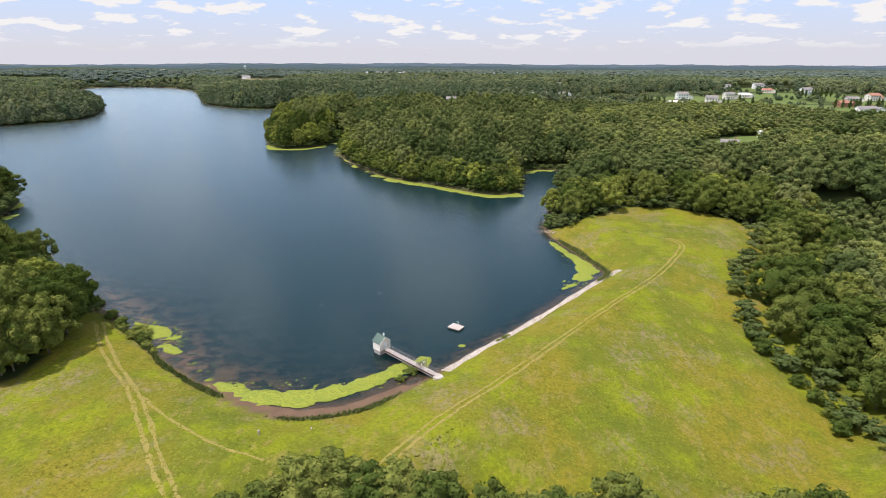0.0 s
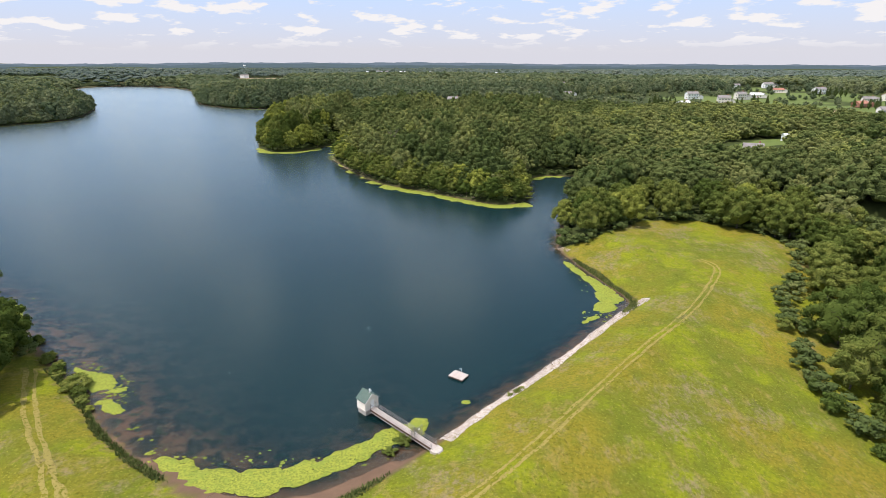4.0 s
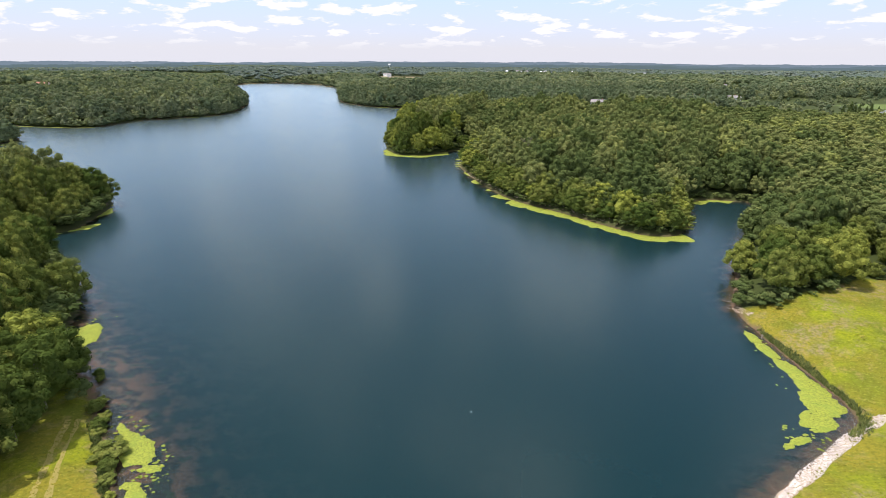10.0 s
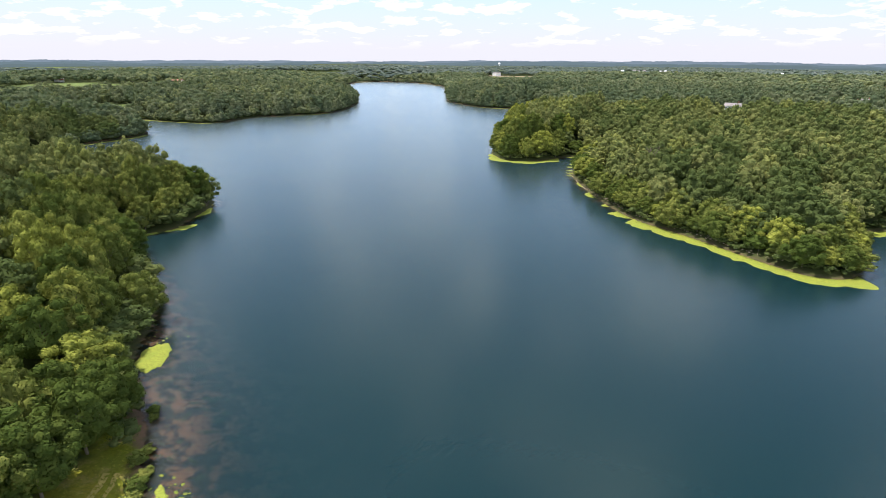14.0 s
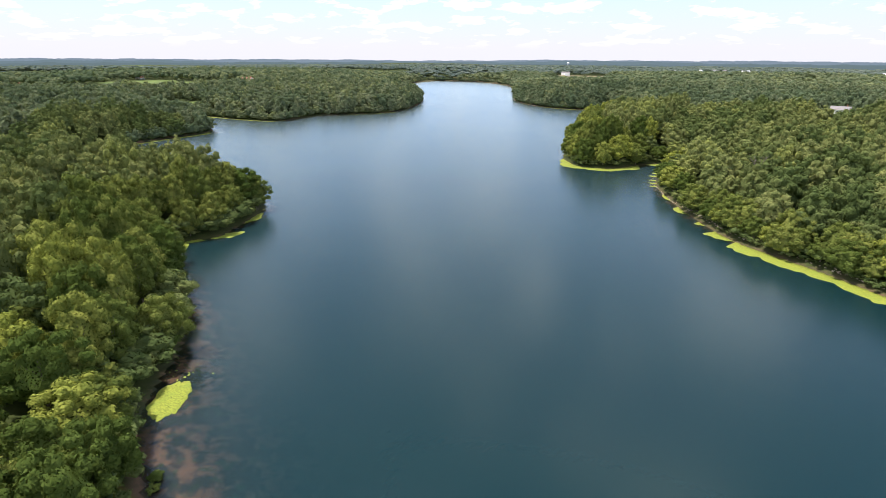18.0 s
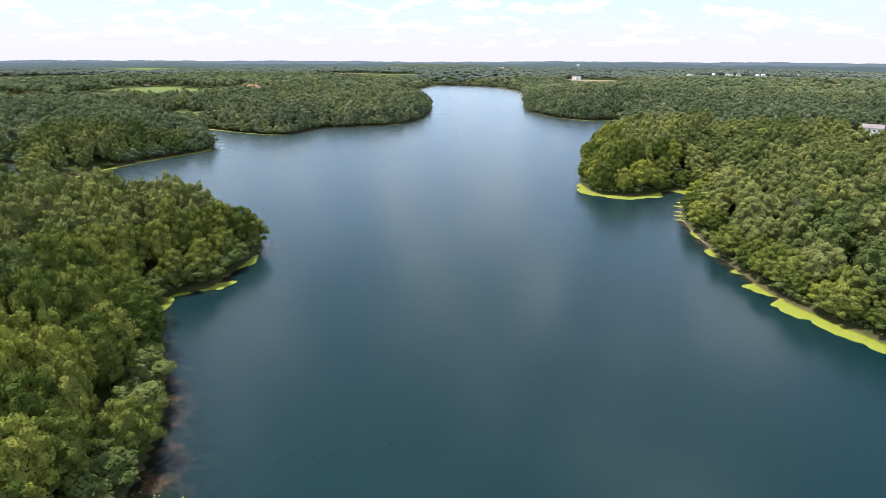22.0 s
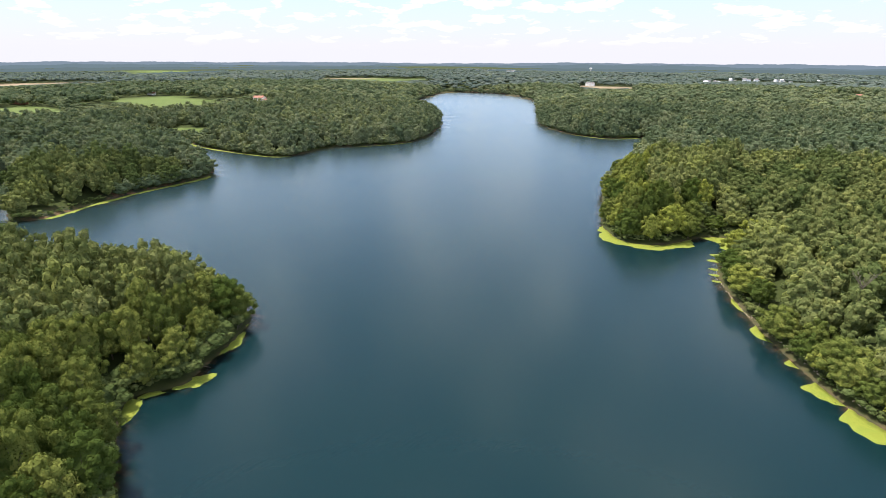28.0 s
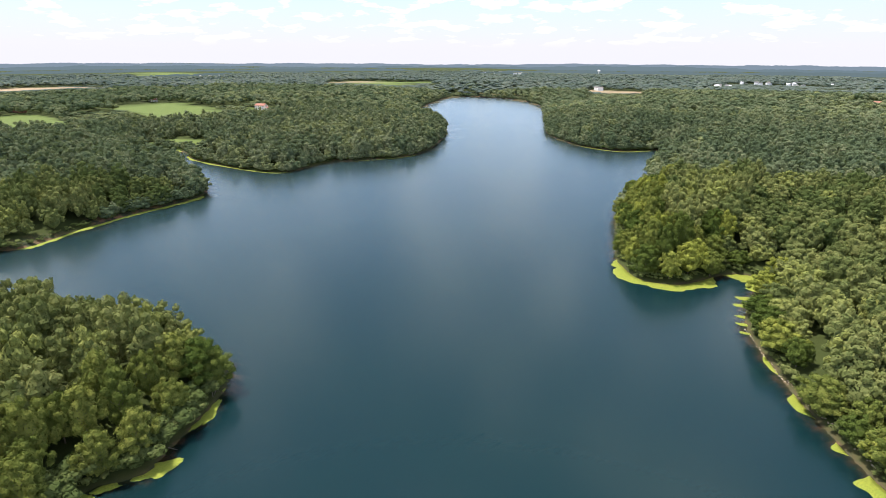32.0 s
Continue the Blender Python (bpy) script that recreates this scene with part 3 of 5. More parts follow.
def woods(name, spots, templates, material, label, flat=1.0):
    """Joined crowns of a stand that nobody could count. spots: x, y, ground, height, breadth, tone, turn."""
    V, F, T, n = [], [], [], 0
    which = rng.integers(0, len(templates), len(spots))
    for k, (tv, tf) in enumerate(templates):
        s = spots[which == k]
        if not len(s):
            continue
        c, q = np.cos(s[:, 6]), np.sin(s[:, 6])
        vx = (tv[None, :, 0] * c[:, None] - tv[None, :, 1] * q[:, None]) * s[:, 4:5] + s[:, 0:1]
        vy = (tv[None, :, 0] * q[:, None] + tv[None, :, 1] * c[:, None]) * s[:, 4:5] + s[:, 1:2]
        vz = tv[None, :, 2] * s[:, 3:4] * flat + s[:, 2:3]
        V.append(np.stack([vx, vy, vz], -1).reshape(-1, 3))
        F.append((tf[None] + (np.arange(len(s)) * len(tv))[:, None, None] + n).reshape(-1, 3))
        T.append(np.repeat(s[:, 5], len(tv)))
        n += len(s) * len(tv)
    me = mesh_from(name, np.concatenate(V), np.concatenate(F), material, False, tone=np.concatenate(T))
    return tagged(new(name, me), label, "woods", kind="stuff")


def scatter(r0, r1, gap, seed, margin=0.9, turn=(-46, 80), origin=(-20, 85)):
    """Wooded spots on a jittered grid, between two distances and inside the bearings that the walk looks along."""
    r = np.random.default_rng(seed)
    ax = np.arange(-r1, r1, gap)
    x, y = [g.ravel() for g in np.meshgrid(ax, ax)]
    x, y = x + r.uniform(-0.42, 0.42, len(x)) * gap + origin[0], y + r.uniform(-0.42, 0.42, len(x)) * gap + origin[1]
    dist, bear = np.hypot(x - origin[0], y - origin[1]), np.degrees(np.arctan2(origin[0] - x, y - origin[1]))
    right = np.degrees(np.arctan2(-x, y))
    ok = (dist >= r0) & (dist < r1) & (bear < turn[1]) & (right > turn[0]) & (y > 42)
    x, y = x[ok], y[ok]
    d = from_shore(x, y)
    ok = (d > margin) & ~inside(MEADOW, x, y) & ~cover(x, y, grow=gap * 0.3)
    x, y, d = x[ok], y[ok], d[ok]
    return x, y, d, height(x, y, d)


# open outlooks: middle and half breadth of a clearing, how far the low growth reaches, and the bearing it slopes down to
FAR_VIEWS = [(-905, 668, 120, 190, -55, 165), (-900, 470, 85, 150, -55, 165), (-1245, 1470, 80, 420, -55, 165), (-1200, 1590, 110, 480, -55, 165), (-505, 1600, 60, 420, -55, 165), (-1690, 800, 130, 420, -55, 165),
             (-2600, 1740, 170, 620, -55, 165), (-655, 520, 30, 110, -55, 165), (-1360, 2620, 110, 500, -55, 165), (-200, 2250, 150, 500, -55, 165), (135, 800, 60, 150, -5, 60), (10, 627, 14, 80, -40, 125),
             (171, 333, 9, 26, 0, 20), (246, 322, 11, 26, 0, 20)]


def lowered(x, y):
    """Scrub and young trees, not tall woods, slope down from the clearings towards the lake."""
    k = np.ones(len(x))
    for cx, cy, half, deep, ox, oy in FAR_VIEWS:
        w = np.array((cx - ox, cy - oy), float)
        w /= np.hypot(*w)
        u, v = (x - cx) * w[0] + (y - cy) * w[1], -(x - cx) * w[1] + (y - cy) * w[0]
        k = np.minimum(k, 1 - 0.78 * step(half * 1.15 - abs(v) + 0.15 * half * lattice(x, y, 60, 71), 0, half * 0.2) * step(u + deep, 0, deep * 0.35) * (u < 0))
    return k


def spots(x, y, h, tall, broad, seed):
    r = np.random.default_rng(seed)
    tone = np.clip(0.45 + 0.25 * lattice(x, y, 60, 31) + 0.25 * lattice(x, y, 210, 32) + r.normal(0, 0.27, len(x)), 0, 1)
    k = r.uniform(0.74, 1.24, len(x))
    return np.stack([x, y, h - 0.5, tall * k, broad * k * r.uniform(0.9, 1.15, len(x)), tone, r.uniform(0, 6.28, len(x))], 1)


FINE = [crown(s, 24, 430, 0.032, BALL0, 0.10) for s in range(40, 47)]
MID = [crown(s, 18, 170, 0.042, BALL0, 0.08) for s in range(47, 54)]
FAR = [crown(s, 9, 46, 0.080, BALL0, 0.02) for s in range(54, 60)]
DIST = [crown(s, 3, 9, 0.15, BALL0, 0.0, 0, 0.95) for s in range(60, 64)]
NEAR = [crown(s, 30, 1500, 0.0225, BALL0, 0.05) for s in range(70, 77)] + [crown(s, 26, 1400, 0.0225, BALL0, 0.05, 0.5) for s in range(77, 79)]
BUSH = [crown(s, 9, 480, 0.033, BALL0, 0.02) for s in range(80, 84)]


def trunk_mesh(seed):
    """A tapered trunk with limbs, of unit height with its crown."""
    r = np.random.default_rng(seed)
    bm = bmesh.new()
    rod(bm, (0, 0, -0.06), (0.01, 0, 0.40), 0.020, 7, 0.013)
    rod(bm, (0.01, 0, 0.39), (0.02, 0.01, 0.72), 0.013, 6, 0.004)
    for k in range(6):
        a, z = k * 2.1 + r.uniform(-0.3, 0.3), r.uniform(0.26, 0.46)
        e = (0.24 * math.cos(a), 0.24 * math.sin(a), z + r.uniform(0.14, 0.28))
        rod(bm, (0.005, 0, z), e, 0.008, 5, 0.002)
        rod(bm, (e[0] * 0.6, e[1] * 0.6, z + (e[2] - z) * 0.6), (e[0] * 0.9 - e[1] * 0.3, e[1] * 0.9 + e[0] * 0.3, e[2] + 0.05), 0.004, 4, 0.001)
    me = bpy.data.meshes.new("trunk")
    bm.to_mesh(me)
    bm.free()
    me.materials.append(M["bark"])
    return me


TRUNKS = [trunk_mesh(s) for s in range(3)]
CROWNS = [mesh_from("crown", v, f, M["tree"]) for v, f in NEAR]
BUSHES = [mesh_from("foliage", v, f, M["tree"]) for v, f in BUSH]


def plant(x, y, z, tall, broad, turn, kind, label, group):
    """One tree with its trunk and crown; later ones of a kind share the first one's meshes."""
    m = Matrix.LocRotScale((x, y, z), Euler((0, 0, turn)), None)
    e = new("tree")
    e.matrix_basis = m
    e.scale = (broad, broad, tall)
    e.empty_display_size = 0.1
    for name, me in (("trunk", TRUNKS[kind % 3]), ("crown", CROWNS[kind])):
        new(name, me).parent = e
    return tagged(e, label, "tree", group)


def shrub(x, y, z, tall, broad, turn, kind, label, group):
    ob = new("shrub", BUSHES[kind])
    ob.matrix_basis = Matrix.LocRotScale((x, y, z), Euler((0, 0, turn)), (broad, broad, tall))
    return tagged(ob, label, "shrub", group)


def plant_woods():
    x, y, d, h = scatter(0, 520, 9.1, 3)
    rim = np.full(len(x), 99.0)
    for p, q in zip(MEADOW[:6], MEADOW[1:6]):
        for s in np.linspace(0, 1, 16):
            rim = np.minimum(rim, np.hypot(x - p[0] - (q[0] - p[0]) * s, y - p[1] - (q[1] - p[1]) * s))
    x, y, d, h = [k[rim > 6.6] for k in (x, y, d, h)]
    r = np.random.default_rng(12)
    west = x < -95
    tall = np.where(west & (y > 150), 20.0, np.where(x < -60, 13.5, 16.0)) * (0.66 + 0.34 * step(d, 1, 20))
    clump = (x > 60) & (y < 245)
    tall = np.where(clump, 13.0, tall) * (1 + 0.16 * lattice(x, y, 24, 61))
    tall = np.where((x > 60) & (y > 212) & (y < 262), 13.5, np.where((x > 90) & (y >= 262), 10.5, tall))
    tall = tall * lowered(x, y)
    edge = np.full(len(x), 99.0)
    poly = np.array(MEADOW, float)
    for p, q in zip(poly, np.roll(poly, -1, 0)):
        for s in np.linspace(0, 1, 12):
            c = p + (q - p) * s
            edge = np.minimum(edge, np.hypot(x - c[0], y - c[1]))
    thin = (edge < 26) & (x > 70) & (y < 212) & ((r.random(len(x)) < 0.22) | (edge < 4.5))
    x, y, d, h, tall, clump, edge, west = [k[~thin] for k in (x, y, d, h, tall, clump, edge, west)]
    single = (west & (d < 24) & (x > -216) & (y > 95)) | ((edge < 26) & (x > 38) & (y > 60) & (y < 262)) | ((edge < 16) & (x < -70) & (y > 62)) | ((d < 8) & (x > -150) & (y > 268) & (y < 470) & (x < 42))
    pick = np.flatnonzero(single)
    pick = pick[np.argsort(np.hypot(x[pick] + 30, y[pick] - 110))][:290]
    rest = np.ones(len(x), bool)
    rest[pick] = False
    for i in pick:
        k = r.uniform(0.85, 1.18)
        shore = d[i] < 8
        if west[i]:
            label, group = "broad-leaved tree with a full green crown on the wooded west bank", "west bank trees"
        elif x[i] > 38 and y[i] < 262:
            label, group = "rounded dark green tree at the edge of the meadow", "meadow edge trees"
        else:
            label, group = "green oak leaning over the duckweed on the wooded point", "point trees"
        plant(x[i], y[i], h[i] - 0.2, tall[i] * k, (13.5 if clump[i] else 12.8) * k * r.uniform(0.85, 1.1), r.uniform(0, 6.28), int(r.integers(0, len(CROWNS))), label, group)
    s = spots(x[rest], y[rest], h[rest], tall[rest], np.where(clump[rest], 13.4, 12.6), 4)
    close = np.hypot(s[:, 0] + 30, s[:, 1] - 120) < 205
    woods("oak_woods", s[close], FINE, M["wood"], "dense green oak woods on the lake's banks")
    woods("point_woods", s[~close], MID, M["wood"], "dense green oak woods on the wooded points")
    x, y, d, h = scatter(520, 1000, 10.6, 5, 1.5, (-45, 79))
    town = step(np.hypot((x - 390) / 300, (y - 690) / 260), 1.0, 0.75)
    town = np.maximum(town, step(np.hypot((x - 130) / 90, (y - 780) / 110), 1.0, 0.75))
    for cx, cy, rad in ((-820, 600, 75), (-830, 420, 60), (-735, 700, 60)):
        town = np.maximum(town, 0.9 * step(np.hypot(x - cx, y - cy), rad, rad * 0.7))
    ok = r.random(len(x)) > 0.74 * town
    x, y, h, town = x[ok], y[ok], h[ok], town[ok]
    gx, gy = r.uniform(200, 600, 150), r.uniform(500, 900, 150)
    gx, gy = gx[cover(gx, gy)], gy[cover(gx, gy)]
    x, y, h, town = np.concatenate([x, gx]), np.concatenate([y, gy]), np.concatenate([h, height(gx, gy)]), np.concatenate([town, np.ones(len(gx))])
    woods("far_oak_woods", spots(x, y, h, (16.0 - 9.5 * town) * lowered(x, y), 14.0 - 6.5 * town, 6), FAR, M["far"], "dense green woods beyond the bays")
    seg = np.concatenate([[0], np.cumsum(np.hypot(*np.diff(LAKE, axis=0).T))])
    s = np.arange(0, seg[-1], 5.5)
    s = s + r.uniform(-2, 2, len(s))
    bx, by = np.interp(s, seg, LAKE[:, 0]), np.interp(s, seg, LAKE[:, 1])
    tx, ty = np.gradient(bx), np.gradient(by)
    o = r.uniform(1.2, 4.5, len(s)) / np.hypot(tx, ty)
    bx, by = bx + ty * o, by - tx * o
    away = np.hypot(bx, by)
    ok = (away > 540) & (away < 1650) & (by > 200)
    bx, by = bx[ok], by[ok]
    bd = from_shore(bx, by)
    bx, by, bd = bx[bd > 0.6], by[bd > 0.6], bd[bd > 0.6]
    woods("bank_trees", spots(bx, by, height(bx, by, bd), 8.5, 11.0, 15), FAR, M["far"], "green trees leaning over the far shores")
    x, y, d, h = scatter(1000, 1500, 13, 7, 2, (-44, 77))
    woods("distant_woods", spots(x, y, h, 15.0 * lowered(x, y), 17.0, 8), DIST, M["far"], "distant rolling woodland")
    ax, ay = [g.ravel() for g in np.meshgrid(np.arange(-430, 330, 17.0), np.arange(-260, 330, 17.0))]
    ax, ay = ax + r.uniform(-5, 5, len(ax)), ay + r.uniform(-5, 5, len(ax))
    unseen = (np.degrees(np.arctan2(-ax, ay)) < -46) | (np.degrees(np.arctan2(-20 - ax, ay - 85)) > 80) | (ay < 42)
    ad = from_shore(ax, ay)
    unseen &= ((ax > -50) | (ax < -150) | (ay < 15)) & (ad > 2) & ~inside(MEADOW, ax, ay) & (np.hypot(ax, ay) > 30)
    ax, ay, ad = ax[unseen], ay[unseen], ad[unseen]
    woods("back_woods", spots(ax, ay, height(ax, ay, ad), 13.0, 21.0, 14), FAR, M["wood"], "green woods below the dam and behind the meadow")
    # these crowns take the leaf colour with the strongest painted haze
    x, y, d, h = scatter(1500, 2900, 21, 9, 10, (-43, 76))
    woods("skyline_woods", spots(x, y, h, 13.0 * lowered(x, y), 27.0, 10), DIST, M["skyline"], "skyline woodland with haze painted into its leaf colour")


plant_woods()


def undergrowth():
    """Leafy scrub that fills the rims of the woods, down to the water and out to the meadow."""
    r = np.random.default_rng(17)
    low = [crown(s, 3, 52, 0.066, BALL0, 0.0) for s in range(90, 94)]
    c = LAKE
    seg = np.concatenate([[0], np.cumsum(np.hypot(*np.diff(c, axis=0).T))])
    s = np.arange(0, seg[-1], 1.7) + r.uniform(-0.8, 0.8, len(np.arange(0, seg[-1], 1.7)))
    x, y = np.interp(s, seg, c[:, 0]), np.interp(s, seg, c[:, 1])
    tx, ty = np.gradient(x), np.gradient(y)
    k = np.hypot(tx, ty)
    o = r.uniform(0.75, 3.2, len(x))
    x, y = x + ty / k * o, y - tx / k * o
    ok = ~inside(MEADOW, x, y) & (np.hypot(x, y) < 950) & (r.random(len(x)) < 0.85)
    x, y = x[ok], y[ok]
    west = (x < -98) & (x > -216) & (y > 140) & (y < 275)
    x, y = np.concatenate([x, x[west] - 0.5, x[west] - 2.0]), np.concatenate([y, y[west] - 0.8, y[west] - 2.2])
    p = np.array(MEADOW, float)
    ex, ey = [], []
    for a, b in zip(p[9:26], p[10:27]):
        n = int(np.hypot(*(b - a)) / 1.3)
        t = r.uniform(0, 1, n)[:, None]
        e = a + (b - a) * t + r.normal(0, 1.3, (n, 2))
        ex.append(e[:, 0]), ey.append(e[:, 1])
    x, y = np.concatenate([x, *ex]), np.concatenate([y, *ey])
    d = from_shore(x, y)
    x, y, d = x[d > 0.45], y[d > 0.45], d[d > 0.45]
    tall = r.uniform(1.4, 4.4, len(x)) * np.where((x < -98) & (y < 275), 1.55, 1.0)
    s = spots(x, y, height(x, y, d) + 0.3, tall, tall * 1.5, 19)
    s[:, 5] *= 0.55
    woods("undergrowth", s, low, M["wood"], "leafy scrub along the edges of the woods")


undergrowth()


def ground_at(x, y):
    return float(height(np.array([x]), np.array([y]))[0])


def plant_singles():
    """Trees and bushes that stand by themselves on the dam and along its edges."""
    r = np.random.default_rng(21)
    foot = [(-27, 62, 8.0, 12), (-21, 66, 9.6, 11), (-16, 67, 9.2, 11), (-11, 65, 8.6, 10), (-7, 66, 8.8, 10), (-1, 64, 8.6, 10), (7, 62, 8.6, 10), (13, 60, 8.6, 10), (17, 61, 7.8, 9),
            (26, 63.5, 9.2, 10), (47, 60.5, 9.0, 11), (55, 60.5, 8.6, 10), (-24, 57, 9, 12), (-8, 57, 9, 12), (5, 55, 9, 12), (22, 55, 9, 11)]
    for x, y, top, broad in foot:
        tall = top - ground_at(x, y)
        plant(x, y, ground_at(x, y) - 0.2, tall, broad * 1.15, r.uniform(0, 6), int(r.integers(0, 7)), "round dark green tree at the foot of the dam", "dam foot trees")
    for x, y, tall, broad in [(-100, 137.5, 13, 11), (-95, 129, 15, 14), (-90.5, 119.5, 14, 13), (-88.5, 110, 15, 14), (-92, 100.5, 14, 14), (-99, 92, 13, 13), (-103, 122, 17, 14), (-101, 108, 17, 14)]:
        plant(x, y, ground_at(x, y) - 0.2, tall, broad, r.uniform(0, 6), int(r.integers(0, 7)), "tall dark green tree shading the rim of the meadow", "west bank trees")
    for x, y, tall in [(81, 112, 4), (79, 107, 3.2), (80, 102, 3.6), (80, 97, 3.0), (79, 92, 4.2), (77, 118, 4.5), (77, 124, 3), (84, 147, 4), (81, 233, 4.6), (78, 236, 3.4), (112, 226, 4), (118, 220, 5), (106, 237, 4),
                       (95, 242, 5), (122, 214, 4.4), (66, 226, 3.2)]:
        shrub(x, y, ground_at(x, y) - 0.1, tall, tall * 1.2, r.uniform(0, 6), int(r.integers(0, 4)), "low leafy bush at the edge of the mown meadow", "meadow bushes")
    sx, sy = r.uniform(78, 130, 400), r.uniform(75, 200, 400)
    ok = ~inside(MEADOW, sx + 1, sy) & inside(MEADOW, sx - 17, sy + 5)
    for x, y in zip(sx[ok][:26], sy[ok][:26]):
        tall = r.uniform(1.5, 4.2)
        shrub(x, y, ground_at(x, y) - 0.1, tall, tall * 1.2, r.uniform(0, 6), int(r.integers(0, 4)), "low leafy bush at the edge of the mown meadow", "meadow bushes")
    for x, y, tall in [(-89, 134.5, 2.0), (-87, 132.5, 2.6), (-85, 131, 2.2), (-82.5, 128.4, 2.8), (-80, 126.4, 2.4), (-77.5, 124.2, 2.9), (-75, 121.9, 2.6), (-72.5, 119.6, 2.4), (-70, 117.2, 2.0), (-67, 114.6, 1.6),
                       (-96, 141.5, 1.6), (-98, 142.8, 2.4)]:
        tall *= r.uniform(0.45, 1.15)
        x, y = x + r.normal(0, 0.7), y + r.normal(0, 0.5)
        shrub(x, y, ground_at(x, y) - 0.2, tall, tall * r.uniform(1.3, 2.4), r.uniform(0, 6), int(r.integers(0, 4)), "dark green bush on the lake's low bank", "bank bushes")
    for x, y, tall in [(15, 121, 1.1), (13.5, 120, 0.9), (16.2, 122.4, 0.8), (-7, 106, 2.0), (-5.5, 107.6, 2.2), (-9, 103, 1.5)]:
        shrub(x, y, ground_at(x, y) - 0.2, tall, tall * 1.9, r.uniform(0, 6), int(r.integers(0, 4)), "low green waterside bush on the grass bank", "waterside bushes")
    for x, y, tall in [(36.5, 283, 8), (31, 284, 7), (33, 287, 8.5), (-108, 432, 5), (-118, 429, 5.5), (-126, 430, 4.5), (-20, 318, 6), (2, 299, 6.5), (-35, 330, 5.5), (-133, 441, 4.2), (18, 288, 6)]:
        shrub(x, y, ground_at(x, y) - 0.2, tall, tall * 1.35, r.uniform(0, 6), int(r.integers(0, 4)), "bright green young tree low on the point's shore", "point saplings")

    for x, y, tall, broad in [(34, 280, 8.5, 9), (29, 279.5, 7, 8), (23, 280, 5, 7), (17, 284, 6.5, 8), (11, 288, 8, 9), (4, 293.5, 7, 8), (-2, 299, 8.5, 9), (-8, 303.5, 7, 9), (-14, 308, 9, 10), (-21, 313, 8, 9), (-27, 318.5, 8, 9), (-33, 324, 9, 10),
                              (-38, 331, 8, 9), (-43, 338, 8.5, 9), (-49, 348, 9, 10), (37, 287, 8, 9), (37.5, 295, 9, 10), (40.5, 303, 9, 10), (28, 285, 11, 11), (19, 290, 11, 11), (8, 297, 12, 12), (-4, 306, 12, 12), (-16, 315, 12, 12), (-28, 325, 12, 12)]:
        plant(x, y, ground_at(x, y) - 0.2, tall, broad * 1.1, r.uniform(0, 6), int(r.integers(0, 7)), "green young oak low on the point's shore", "point trees")
    seg = np.concatenate([[0], np.cumsum(np.hypot(*np.diff(LAKE, axis=0).T))])
    s = np.arange(0, seg[-1], 4.2)
    for k in s + r.uniform(-1.2, 1.2, len(s)):
        x, y = np.interp(k, seg, LAKE[:, 0]), np.interp(k, seg, LAKE[:, 1])
        tx, ty = np.interp(k + 1, seg, LAKE[:, 0]) - x, np.interp(k + 1, seg, LAKE[:, 1]) - y
        o, tall = r.uniform(0.9, 2.2), r.uniform(3.6, 7.4)
        if -181 < x < -101 and 141 < y < 262 and math.hypot(x + 117, y - 155) > 9.5:
            shrub(x + ty * o, y - tx * o, 0.1, tall, tall * r.uniform(1.15, 1.5), r.uniform(0, 6), int(r.integers(0, 4)), "leafy sapling overhanging the water of the west bank", "west bank saplings")


plant_singles()


def dead_tree(x, y, tall):
    """A leafless crown: forked bare branches."""
    r = np.random.default_rng(5)
    e = thing("dead_tree", (x, y, ground_at(x, y)), 0, label="bare grey dead tree among green oaks", category="tree")
    bm = rod(bmesh.new(), (0, 0, -0.3), (0.2, 0, tall * 0.62), 0.28, 8, 0.18)
    part("trunk", bm, M["bark"], e)
    for k in range(9):
        a, z = k * 0.72, tall * r.uniform(0.5, 0.66)
        bm = bmesh.new()
        p, q = Vector((0.1, 0, z)), Vector((3.4 * math.cos(a), 3.4 * math.sin(a), z + tall * r.uniform(0.2, 0.36)))
        rod(bm, p, q, 0.11, 5, 0.04)
        for j in range(5):
            s = p.lerp(q, 0.35 + 0.13 * j)
            rod(bm, s, s + Vector((r.uniform(-1.3, 1.3), r.uniform(-1.3, 1.3), r.uniform(0.4, 1.6))), 0.05, 4, 0.02)
        part("branch", bm, M["bark"], e)


dead_tree(-31, 364, 17.5)

# ---- duckweed, pads and shore stones ----


